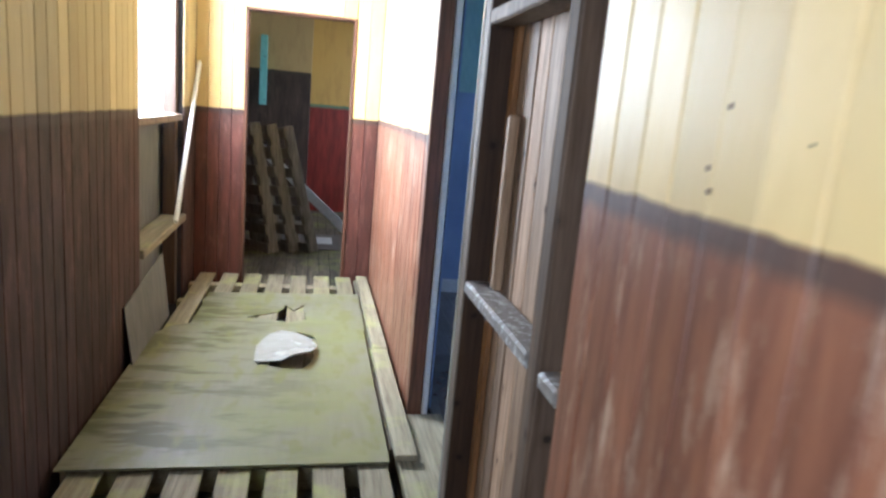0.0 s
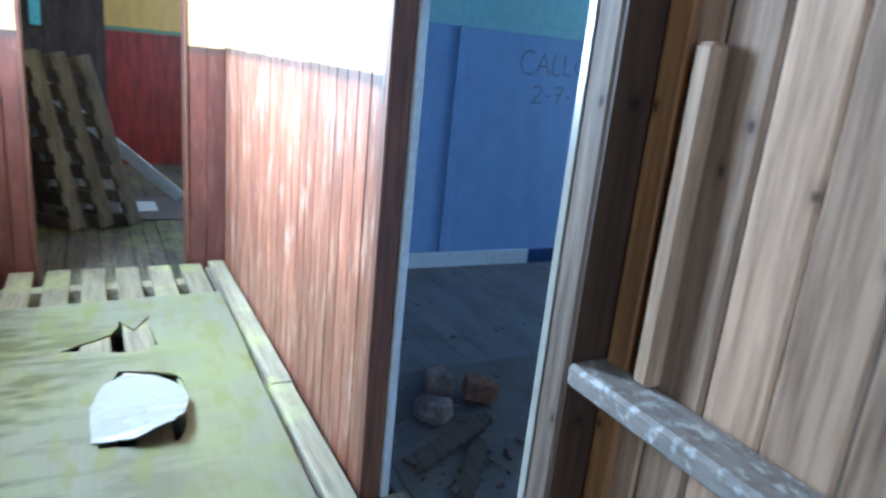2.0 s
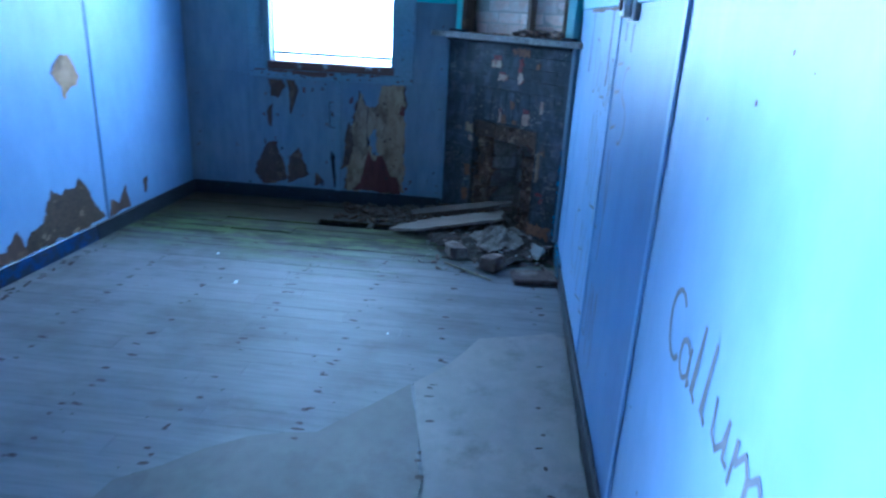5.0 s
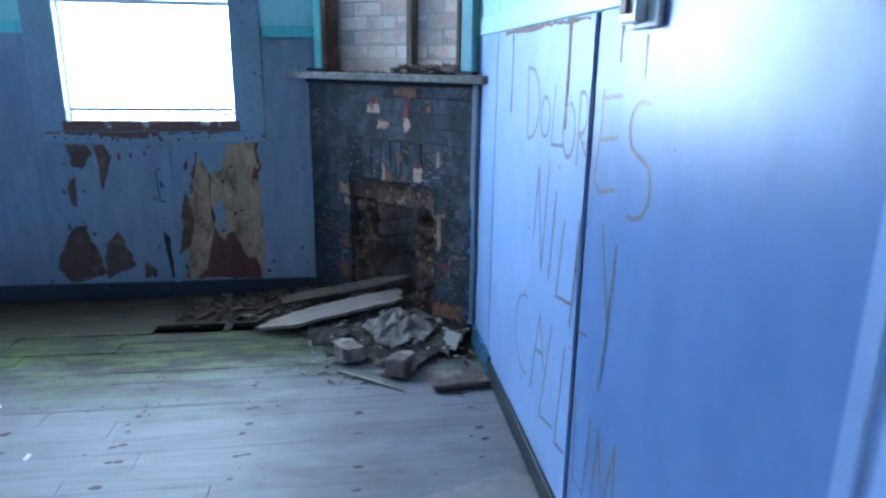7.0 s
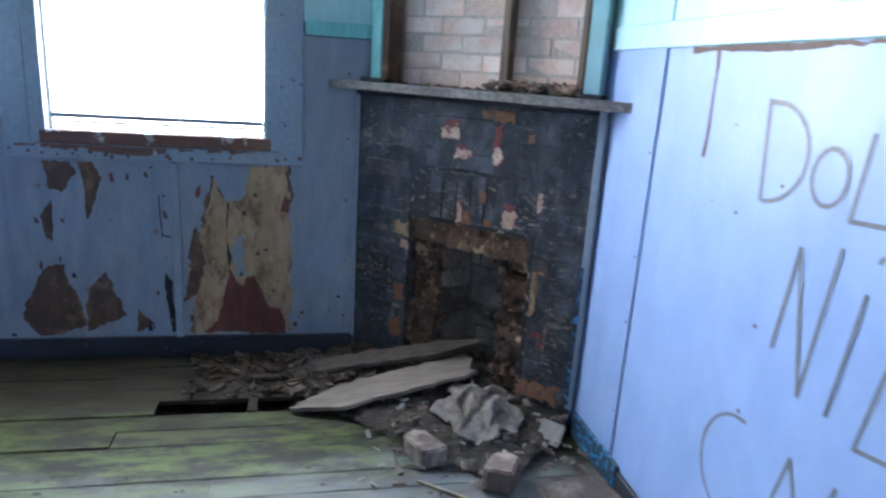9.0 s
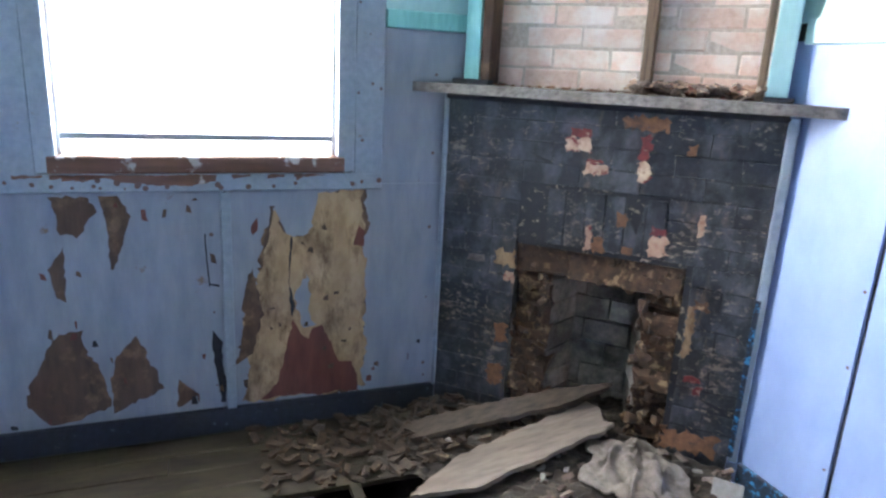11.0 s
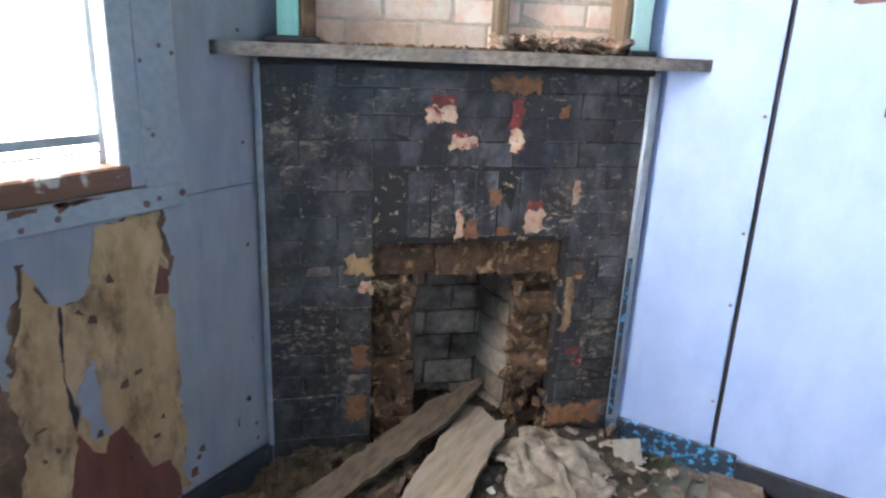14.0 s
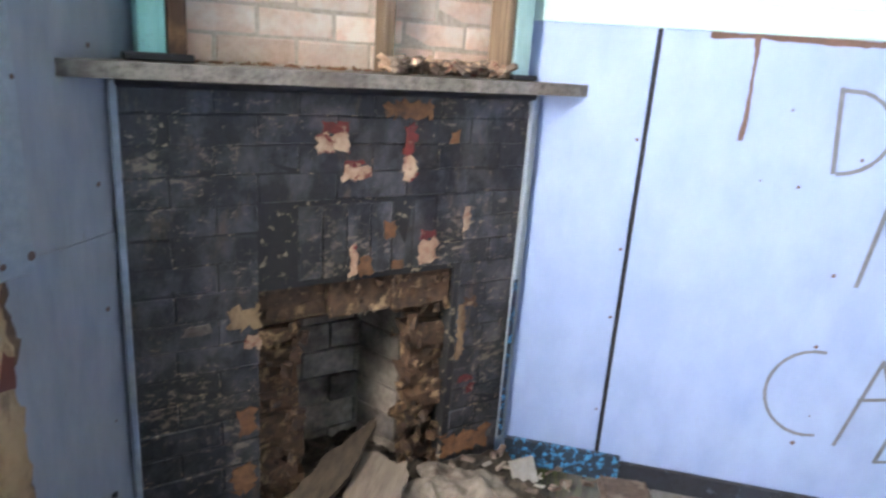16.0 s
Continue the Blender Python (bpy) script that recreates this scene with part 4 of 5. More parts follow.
# crumbling surround of the opening
jm = [brick_mesh(0.125, 0.066, 0.10, M_brownbr, s, 0.014) for s in range(20, 24)]
for k in range(9):
    for xa in (0.242, 0.736):
        piece("surround_brick", RNG.choice(jm), fire, Matrix.Translation((xa + RNG.uniform(-0.012, 0.012), -0.045 + RNG.uniform(-0.035, 0.012), k * 0.0735)) @ Matrix.Rotation(RNG.uniform(-0.16, 0.16), 4, 'Z') @ Matrix.Rotation(RNG.uniform(-0.07, 0.07), 4, 'Y'))
lm = [brick_mesh(0.205, 0.10, 0.11, M_brownbr, s, 0.010) for s in range(30, 33)]
for k in range(3):
    piece("lintel_brick", lm[k], fire, Matrix.Translation((0.246 + k * 0.21, -0.018, 0.672 + 0.004 * k)))
for r in ((0.36, 0.76, -0.40, -0.361, 0, 0.95), (0.23, 0.27, -0.36, -0.13, 0, 0.799), (0.85, 0.89, -0.36, -0.13, 0, 0.799), (0.23, 0.89, -0.36, -0.13, 0.80, 0.84)):
    part("fireback", boxes(r), M_mortar, fire)
fb = [brick_mesh(0.19, 0.095, 0.05, M_pale, s, 0.004) for s in range(50, 53)]
for k in range(7):
    off = 0.095 if k % 2 else 0.0
    for j in range(3):
        xa = 0.34 + j * 0.197 - off
        piece("fire_brick", fb[(k + j) % 3], fire, Matrix.Translation((xa, -0.30, 0.02 + k * 0.102)))
    for side in (0, 1):
        m = Matrix.Translation((0.372, -0.10, 0.02 + k * 0.102)) @ Matrix.Rotation(radians(-72), 4, 'Z') if side == 0 else \
            Matrix.Translation((0.675, -0.282, 0.02 + k * 0.102)) @ Matrix.Rotation(radians(72), 4, 'Z')
        piece("fire_brick", fb[k % 3], fire, m)
part("edge_strip", soft(boxes((-0.03, 0.002, -0.02, 0.012, 0.10, 1.33)), 0.004), M_frame, fire, "grey edge strip")
part("edge_strip", soft(boxes((-0.012, 0.006, 0.0125, 0.0145, 0.12, 0.72)), 0.0005), M_speck, fire, "flecks of bright blue paint")
part("edge_strip", soft(boxes((FPW - 0.004, FPW + 0.014, -0.01, 0.012, 0.10, 1.33)), 0.004), M_frame, fire, "grey edge strip")
# mantelshelf and bare chimney above
bm = bmesh.new()
outl = [(-0.148, 0.093), (-0.12, 0.098), (1.28, 0.1), (1.306, 0.092), (1.205, -0.02), (1.18, -0.12), (0.02, -0.12), (-0.05, -0.015)]
me = plate("mantelshelf", [ragged(outl, 0.002, 0.07, 61)], 0.036, M_mantel)
ms = new("mantelshelf", me)
ms.parent = fire
ms.location = (0, 0, 1.337)
tagged(ms, "worn grey timber mantelshelf")
part("moulding", soft(boxes((0.0, FPW, 0.003, 0.03, 1.315, 1.336)), 0.006), M_gap, fire)
part("chimney_core", boxes((0.02, 1.17, -0.22, -0.1325, 1.373, CEIL)), M_pmortar, fire, "pale mortar")
pink_full = [brick_mesh(BL - 0.01, CH - 0.01, 0.05, M_pink, s) for s in range(70, 74)]
pink_half = [brick_mesh(BL / 2 - 0.01, CH - 0.01, 0.05, M_pink, s) for s in range(74, 76)]
for r in range(12):
    x = 0.08 - (BL / 2 if r % 2 else 0)
    while x < 1.06:
        me, xx = (RNG.choice(pink_full), x)
        if x < 0.05:
            me, xx = pink_half[0], x + BL / 2
        elif x + BL > 1.14:
            me = pink_half[1]
        piece("brick", me, fire, Matrix.Translation((xx, -0.13 + RNG.uniform(-0.003, 0.003), 1.376 + r * CH)))
        x += BL
for a, b, mt, lab in ((0.02, 0.085, M_aqua, "aqua painted board"), (1.075, 1.135, M_teal, "aqua painted board"), (0.09, 0.115, M_sidestud, "torn board edge"), (1.03, 1.07, M_brown, "rough stud")):
    part("side_board", soft(boxes((a, b, -0.10, 0.0, 1.375, CEIL - 0.01)), 0.004), mt, fire, lab)
part("stud", soft(boxes((0.455, 0.495, -0.125, -0.07, 1.375, CEIL - 0.01)), 0.005), M_sidestud, fire, "bare upright stud")
part("block", soft(boxes((1.02, 1.17, -0.02, 0.03, 1.374, 1.392)), 0.004), M_navy, fire)
part("block", soft(boxes((0.0, 0.09, -0.03, 0.02, 1.374, 1.39)), 0.004), M_navy, fire)


def crumbs(name, n, area, sizes, material, label, seed, base=0.0, m=None, pile=None):
    """Loose bits as one heap of separate chips."""
    rng = random.Random(seed)
    bm = bmesh.new()
    for _ in range(n):
        x, y = rng.uniform(area[0], area[1]), rng.uniform(area[2], area[3])
        h = base + (pile(x, y) if pile else 0.0)
        s = rng.uniform(*sizes)
        r = Euler((rng.uniform(-0.5, 0.5), rng.uniform(-0.5, 0.5), rng.uniform(0, 6.3))).to_matrix().to_4x4()
        t = Matrix.Translation((x, y, h + s * 0.15)) @ r
        if m:
            t = m @ t
        box(bm, -s, s, -s * rng.uniform(0.25, 0.6), s * 0.4, -s * 0.2, s * rng.uniform(0.1, 0.3), t, s * 0.15)
    return thing(name, bm, material, label, "debris", "", "stuff")


crumbs("mantel_rubble", 170, (0.10, 0.50, -0.10, 0.02), (0.008, 0.028), M_rock, "brown rubble lying on the mantelshelf", 5, 1.377, FP, lambda x, y: 0.03 * abs(math.sin(19 * x + 30 * y)))
crumbs("mantel_plaster", 70, (0.10, 0.52, -0.09, 0.03), (0.006, 0.022), M_chip, "pale brick crumbs on the mantelshelf", 6, 1.382, FP, lambda x, y: 0.03 * abs(math.sin(19 * x + 30 * y)))
crumbs("mantel_dust", 60, (0.10, 1.05, -0.11, -0.04), (0.004, 0.014), M_orange, "brick crumbs along the chimney's foot", 8, 1.374, FP)


# ---- peeled places on the walls ----
EAST = wall_frame((XW, 0, 0), (0, -1, 0), (-1, 0, 0))
NORTH = north @ wall_frame((-0.62, -0.002, 0), (1, 0, 0), (0, -1, 0))
SOUTH = wall_frame((0, YS, 0), (-1, 0, 0), (0, 1, 0))


def peel(parent, m, pts, material, label, seed, lift=0.0015, flip=-1, amp=0.012):
    me = plate("peeled_patch", [ragged(ragged([(flip * a, b) for a, b in pts], amp * 1.3, 0.07, seed + 500), amp * 0.6, 0.016, seed)], lift, material)
    ob = new("peeled_patch", me)
    ob.matrix_world = m
    ob.parent = parent
    return tagged(ob, label)


PAPER = [(3.622, 0.12), (3.60, 0.26), (3.625, 0.33), (3.60, 0.52), (3.54, 0.665), (3.52, 0.80), (3.495, 0.90), (3.46, 0.80), (3.40, 0.77), (3.36, 0.80), (3.335, 0.955), (3.15, 0.955), (3.155, 0.6), (3.14, 0.12)]
# brown rim round the paper: its darker edges and the shadow outlining it
peel(wall_e, EAST, PAPER, M_brown, "bare brown board", 100, 0.0009, amp=0.02)
peel(wall_e, EAST, PAPER, M_paper, "torn tan backing paper", 101, 0.002)
peel(wall_e, EAST, [(3.55, 0.12), (3.50, 0.18), (3.47, 0.27), (3.44, 0.45), (3.40, 0.38), (3.375, 0.36), (3.35, 0.41), (3.31, 0.42), (3.27, 0.33), (3.25, 0.26), (3.2, 0.25), (3.17, 0.2), (3.17, 0.11)],
     M_redbr, "bare dark red board", 102, 0.0032, amp=0.008)
peel(wall_e, EAST, [(3.435, 0.78), (3.428, 0.78), (3.44, 0.60), (3.425, 0.50), (3.432, 0.45), (3.445, 0.52), (3.448, 0.62)], M_gap, "open tear in the paper", 118, 0.0036, amp=0.004)
peel(wall_e, EAST, [(3.42, 0.54), (3.37, 0.63), (3.35, 0.41), (3.4, 0.41)], M_grey, "flake of grey-blue paint", 103, 0.004)
peel(wall_e, EAST, [(3.19, 0.74), (3.15, 0.73), (3.15, 0.80), (3.17, 0.81)], M_redbr, "bare dark red board", 114, 0.003, amp=0.005)
peel(wall_e, EAST, [(4.35, 0.19), (4.35, 0.27), (4.25, 0.45), (4.16, 0.46), (4.1, 0.25), (4.1, 0.15), (4.29, 0.125)], M_brown, "bare brown board", 104)
peel(wall_e, EAST, [(4.08, 0.13), (4.07, 0.35), (3.98, 0.44), (3.95, 0.31), (3.91, 0.22), (3.98, 0.18)], M_brown, "bare brown board", 105)
peel(wall_e, EAST, [(3.87, 0.13), (3.86, 0.24), (3.78, 0.17), (3.83, 0.13)], M_brown, "bare brown board", 106, amp=0.006)
peel(wall_e, EAST, [(4.23, 0.93), (4.1, 0.95), (4.1, 0.89), (4.15, 0.79), (4.21, 0.83)], M_brown, "bare brown board", 107)
peel(wall_e, EAST, [(4.07, 0.94), (4.02, 0.95), (3.99, 0.87), (4.04, 0.68), (4.06, 0.69), (4.06, 0.82)], M_brown, "bare brown board", 108, amp=0.006)
peel(wall_e, EAST, [(4.25, 0.7), (4.19, 0.77), (4.2, 0.58), (4.24, 0.6)], M_brown, "bare brown board", 109, amp=0.006)
peel(wall_e, EAST, [(3.73, 0.43), (3.70, 0.38), (3.685, 0.12), (3.71, 0.13)], M_gap, "open split in the board", 110, amp=0.005)
peel(wall_e, EAST, [(3.745, 0.80), (3.74, 0.80), (3.73, 0.60), (3.735, 0.60)], M_gap, "crack in the board", 111, amp=0.002)
peel(wall_e, EAST, [(3.735, 0.615), (3.70, 0.605), (3.70, 0.598), (3.735, 0.605)], M_gap, "crack in the board", 112, amp=0.002)
peel(wall_e, EAST, [(3.58, 0.83), (3.56, 0.86), (3.555, 0.81), (3.57, 0.79)], M_redbr, "bare dark red board", 115, amp=0.004)
for k, pts in enumerate(([(3.97, 1.06), (4.05, 1.15), (4.14, 1.14), (4.2, 1.03), (4.17, 0.98), (4.12, 0.97), (4.06, 0.92), (4.03, 0.98)],
                         [(3.55, 0.11), (3.62, 0.2), (3.74, 0.24), (3.82, 0.41), (3.9, 0.36), (3.95, 0.40), (4.02, 0.36), (4.07, 0.43), (4.13, 0.38), (4.2, 0.22), (4.3, 0.11)],
                         [(3.10, 0.11), (3.12, 0.2), (3.17, 0.26), (3.22, 0.2), (3.27, 0.22), (3.31, 0.11)], [(3.33, 0.11), (3.38, 0.19), (3.45, 0.16), (3.52, 0.25), (3.58, 0.11)],
                         [(4.34, 0.11), (4.38, 0.22), (4.45, 0.18), (4.53, 0.27), (4.57, 0.11)],
                         [(4.73, 0.18), (4.75, 0.28), (4.81, 0.29), (4.80, 0.18)])):
    peel(wall_n, NORTH, pts, (M_paper, M_chipw)[k] if k < 2 else M_brown, "torn tan backing paper" if k < 1 else "bare brown board", 120 + k, 0.0018, 1, 0.012)
peel(wall_n, NORTH, [(4.36, 1.63), (4.37, 1.71), (4.6, 1.76), (5.0, 1.75), (5.08, 1.63)], M_paper, "torn tan backing paper", 130, 0.0018, 1, 0.02)
part("batten", soft(boxes((1.215, 1.275, -0.02, -0.004, 0.106, 1.558)), 0.003), M_blue, wall_n).matrix_world = north
part("batten", soft(boxes((2.38, 2.44, -0.02, -0.004, 1.07, 1.29)), 0.003), M_blue, wall_n).matrix_world = north

# rust runs and nail heads
for k, (x, z0, z1, w) in enumerate(((3.963, 1.25, 1.555, 0.02), (3.276, 1.24, 1.555, 0.026), (2.893, 1.43, 1.555, 0.014), (2.755, 1.405, 1.49, 0.012))):
    peel(wall_s, SOUTH, [(x - w / 2, z1), (x + w / 2, z1), (x + w * 0.3, z0), (x - w * 0.3, z0)], M_rust, "brown rust run", 140 + k, 0.0012, -1, 0.004)
peel(wall_s, SOUTH, [(4.1, 1.54), (3.12, 1.54), (3.12, 1.556), (4.1, 1.556)], M_rust, "rusty upper edge", 145, 0.0014, -1, 0.005)


def dots(parent, m, rows, label):
    bm = bmesh.new()
    for a, b, r in rows:
        bmesh.ops.create_circle(bm, cap_ends=True, segments=8, radius=r, matrix=Matrix.Translation((a, b, 0.0018)))
    ob = new("nail_head", mesh_of("nail_head", bm, M_rust))
    ob.matrix_world = m
    ob.parent = parent
    tagged(ob, label, "", "", "stuff")


dots(wall_s, SOUTH, [(-x, z, RNG.uniform(0.004, 0.008)) for x in (4.265, 3.62, 3.1) for z in (0.27, 0.62, 0.86, 1.22)] +
     [(-RNG.uniform(0.9, 4.1), RNG.uniform(0.2, 1.5), RNG.uniform(0.002, 0.006)) for _ in range(22)], "rusty nail heads and specks")
dots(wall_e, EAST, [(-y, z, RNG.uniform(0.004, 0.008)) for y in (2.88, 3.72, 4.8) for z in (0.2, 0.5, 0.8, 1.1, 1.4)], "rusty nail heads")
dots(wall_hr, wall_frame((HX1 - 0.0002, 0, 0), (0, 1, 0), (-1, 0, 0)), [(0.749, 1.438, 0.005), (0.775, 1.36, 0.005), (0.766, 1.331, 0.005), (0.42, 1.5, 0.004), (0.6, 1.4, 0.003)], "rusty nail heads on the hall boards")
EC = wall_frame((XW - 0.0222, 0, 0), (0, -1, 0), (-1, 0, 0))
dots(wall_e, EC, [(-RNG.uniform(3.1, 4.35), RNG.uniform(0.975, 1.01), RNG.uniform(0.004, 0.011)) for _ in range(24)], "rusty nail heads on the window casing")
dots(wall_e, wall_frame((XW - 0.0205, 0, 0), (0, -1, 0), (-1, 0, 0)), [(-RNG.uniform(3.1, 3.19), RNG.uniform(1.05, 1.9), RNG.uniform(0.003, 0.007)) for _ in range(9)], "rusty nail heads on the window casing")


# ---- handwriting on the walls ----
def arc(cx, cy, rx, ry, a0, a1, n=12):
    return [(cx + rx * math.cos(radians(a0 + (a1 - a0) * i / n)), cy + ry * math.sin(radians(a0 + (a1 - a0) * i / n))) for i in range(n + 1)]


GLYPH = {
    "C": [arc(0.55, 0.5, 0.5, 0.5, 50, 310)],
    "A": [[(0, 0), (0.45, 1), (0.9, 0)], [(0.15, 0.38), (0.75, 0.38)]],
    "L": [[(0.15, 1), (0.08, 0.03), (0.8, 0.0)]],
    "O": [arc(0.5, 0.42, 0.42, 0.4, 90, 450, 16)],
    "M": [[(0, 0), (0.12, 1), (0.45, 0.3), (0.8, 1), (0.95, 0)]],
    "2": [arc(0.45, 0.72, 0.38, 0.28, 160, -30) + [(0.05, 0.0), (0.9, 0.03)]],
    "7": [[(0.05, 0.95), (0.85, 0.97), (0.35, 0)], [(0.25, 0.5), (0.75, 0.52)]],
    "1": [[(0.4, 1), (0.36, 0)]],
    "3": [arc(0.35, 0.74, 0.38, 0.25, 140, -80) + arc(0.35, 0.25, 0.42, 0.25, 80, -150)],
    "-": [[(0.25, 0.45), (0.7, 0.47)]],
    "a": [arc(0.4, 0.3, 0.35, 0.3, 40, 330) + [(0.78, 0.6), (0.8, 0.0), (0.95, 0.1)]],
    "l": [[(0.2, 0.05), (0.5, 1.0), (0.35, 0.05), (0.6, 0.0)]],
    "u": [[(0.05, 0.55), (0.1, 0.1), (0.35, 0.0), (0.65, 0.2), (0.75, 0.55), (0.75, 0.05), (0.95, 0.05)]],
    "m": [[(0.0, 0.0), (0.05, 0.55), (0.1, 0.3), (0.3, 0.55), (0.42, 0.4), (0.42, 0.0), (0.45, 0.35), (0.65, 0.55), (0.8, 0.4), (0.85, 0.0), (1.0, 0.1)]],
}


def strokes(parent, m, lines, pen, label):
    """Pen lines on a wall as thin ribbons."""
    bm = bmesh.new()
    for pts in lines:
        for p, t in zip(pts, pts[1:]):
            a, b = Vector(p), Vector(t)
            d = (b - a).normalized() if (b - a).length else Vector((1, 0))
            q = Vector((-d.y, d.x)) * pen * RNG.uniform(0.44, 0.56)
            a, b = a - d * pen * 0.3, b + d * pen * 0.3
            bm.faces.new([bm.verts.new((*(v), 0.0016 + RNG.uniform(0, 0.0004))) for v in (a + q, a - q, b - q, b + q)])
    ob = new("handwriting", mesh_of("handwriting", bm, M_pen))
    ob.matrix_world = m
    ob.parent = parent
    return tagged(ob, label)


def write(parent, m, letters, pen, label):
    """letters: (glyph, left, foot, width, height)."""
    lines = []
    for g, u, v, w, h in letters:
        lines += [[(u + w * a + RNG.uniform(-0.002, 0.002), v + h * b) for a, b in st] for st in GLYPH[g]]
    return strokes(parent, m, lines, pen, label)


strokes(wall_s, SOUTH, [[(-3.69, 1.175), (-3.715, 1.42)], [(-3.715, 1.415)] + arc(-3.69, 1.295, 0.135, 0.122, 75, -85), arc(-3.48, 1.263, 0.052, 0.064, 100, 460, 16), [(-3.384, 1.366), (-3.40, 1.183), (-3.273, 1.193)],
                        arc(-3.235, 1.243, 0.054, 0.078, 110, 450, 16), [(-3.151, 1.155), (-3.149, 1.354)], [(-3.149, 1.354)] + arc(-3.13, 1.30, 0.045, 0.056, 80, -80) + [(-3.142, 1.244), (-3.085, 1.19)],
                        [(-2.979, 1.367), (-2.985, 1.256), (-3.005, 1.138), (-2.965, 1.112), (-2.869, 1.136)], [(-2.986, 1.347), (-2.863, 1.358)], [(-2.974, 1.244), (-2.873, 1.261)],
                        arc(-2.735, 1.285, 0.075, 0.066, 70, 215) + arc(-2.76, 1.165, 0.085, 0.075, 45, -100)], 0.012, "large grey marker capitals")
strokes(wall_s, SOUTH, [[(-3.55, 0.835), (-3.519, 1.092), (-3.439, 0.757), (-3.402, 1.12)], [(-3.316, 1.045), (-3.35, 0.756)], [(-3.303, 1.12), (-3.298, 1.13)], [(-3.221, 0.978), (-3.262, 0.726), (-3.12, 0.749)],
                        [(-3.09, 1.0), (-3.118, 0.68)], [(-3.03, 0.70), (-2.976, 0.709)], [(-2.922, 1.036), (-2.841, 0.794)], [(-2.824, 1.009), (-2.845, 0.772), (-2.868, 0.607)]], 0.012, "large grey marker capitals")
strokes(wall_s, SOUTH, [arc(-3.60, 0.455, 0.14, 0.15, 85, 285, 16), [(-3.497, 0.288), (-3.418, 0.603), (-3.349, 0.434)], [(-3.46, 0.459), (-3.372, 0.478)], [(-3.28, 0.616), (-3.367, 0.25), (-3.218, 0.286)],
                        [(-3.144, 0.602), (-3.188, 0.25), (-3.095, 0.27)], [(-3.02, 0.5), (-3.0, 0.25), (-2.92, 0.25), (-2.9, 0.5)], [(-2.86, 0.2), (-2.84, 0.5), (-2.78, 0.3), (-2.73, 0.52), (-2.71, 0.22)]], 0.011, "large grey marker capitals")
write(wall_s, SOUTH, [("C", -1.73, 0.83, 0.11, 0.15), ("a", -1.62, 0.83, 0.09, 0.13), ("l", -1.53, 0.83, 0.07, 0.15), ("l", -1.46, 0.83, 0.07, 0.15), ("u", -1.38, 0.83, 0.10, 0.14), ("m", -1.27, 0.82, 0.15, 0.15)], 0.012, "small grey joined handwriting")
write(wall_n, NORTH, [("C", 2.30, 1.31, 0.12, 0.15), ("A", 2.43, 1.32, 0.11, 0.13), ("L", 2.55, 1.32, 0.08, 0.13), ("L", 2.64, 1.325, 0.08, 0.13), ("O", 2.73, 1.335, 0.10, 0.12), ("M", 2.85, 1.34, 0.12, 0.13)], 0.01, "grey marker capitals")
write(wall_n, NORTH, [("2", 2.42, 1.13, 0.08, 0.11), ("-", 2.51, 1.13, 0.08, 0.11), ("7", 2.59, 1.135, 0.08, 0.11), ("-", 2.68, 1.13, 0.07, 0.11), ("1", 2.76, 1.14, 0.06, 0.11), ("3", 2.82, 1.145, 0.08, 0.11)], 0.009, "grey marker numerals")
strokes(wall_n, NORTH, [arc(3.6, 1.84, 0.2, 0.2, 0, 360, 28), arc(3.6, 1.86, 0.08, 0.08, 0, 360, 18), [(3.5, 1.72), (3.68, 1.72)]], 0.012, "grey drawn circles")

# ---- small things in the room ----
sw = holder("switch_box", Matrix.Translation((2.76, YS, 1.56)), "white surface switch box with a dark side on the wall", "switch")
part("base", soft(boxes((-0.075, 0.075, 0.001, 0.018, -0.06, 0.06)), 0.004), M_box, sw)
cover = part("cover", soft(boxes((-0.035, 0.055, 0.019, 0.045, -0.05, 0.05)), 0.006), M_box, sw)
part("toggle", soft(boxes((-0.005, 0.03, 0.0455, 0.056, -0.03, 0.02)), 0.003), M_rust, cover, "brown toggle")


def mound(x, y):
    """Height of the dirt before the fireplace."""
    p = FP.inverted() @ Vector((x, y, 0))
    d = max(0.0, 1 - max(0.0, p.y) / 0.68) * max(0.0, 1 - (abs(p.x - 0.55) / 0.95) ** 2)
    n = math.sin(x * 31 + 2 * math.sin(y * 23)) * math.sin(y * 37 + x * 11) * 0.012
    return max(-0.012, 0.10 * d ** 0.8 + n * (d > 0) - 0.012)


bm = bmesh.new()
grid = {}
N = 60
for i in range(N + 1):
    for j in range(N + 1):
        lx, ly = -0.02 + 1.24 * i / N, -0.30 + 0.84 * j / N
        if ly < 0.0 and not (0.28 < lx < 0.85):
            continue
        p = FP @ Vector((lx, ly, 0))
        if p.y < YS + 0.02 or p.x > XW - 0.02:
            continue
        grid[i, j] = bm.verts.new((p.x, p.y, mound(p.x, p.y) + RNG.uniform(-0.006, 0.006)))
for (i, j), v in list(grid.items()):
    q = [grid.get(k) for k in ((i, j), (i + 1, j), (i + 1, j + 1), (i, j + 1))]
    if all(q):
        bm.faces.new(q)
thing("dirt_heap", bm, M_dirt, "dark dirt and ash spilled before the fireplace", "dirt", "", "stuff")
crumbs("wood_splinters", 230, (4.99, 5.44, 2.45, 3.6), (0.008, 0.036), M_chipw, "splintered wood and bark along the wall's foot", 31, 0.006, None, lambda x, y: max(0.0, mound(x, y)) if x - y < 2.6 else -1)
crumbs("rubble_bits", 170, (4.15, 5.2, 2.0, 2.75), (0.006, 0.026), M_rock, "brick rubble bits on the dirt", 32, 0.004, None, lambda x, y: max(0.0, mound(x, y)) if x - y < 2.58 else -1)
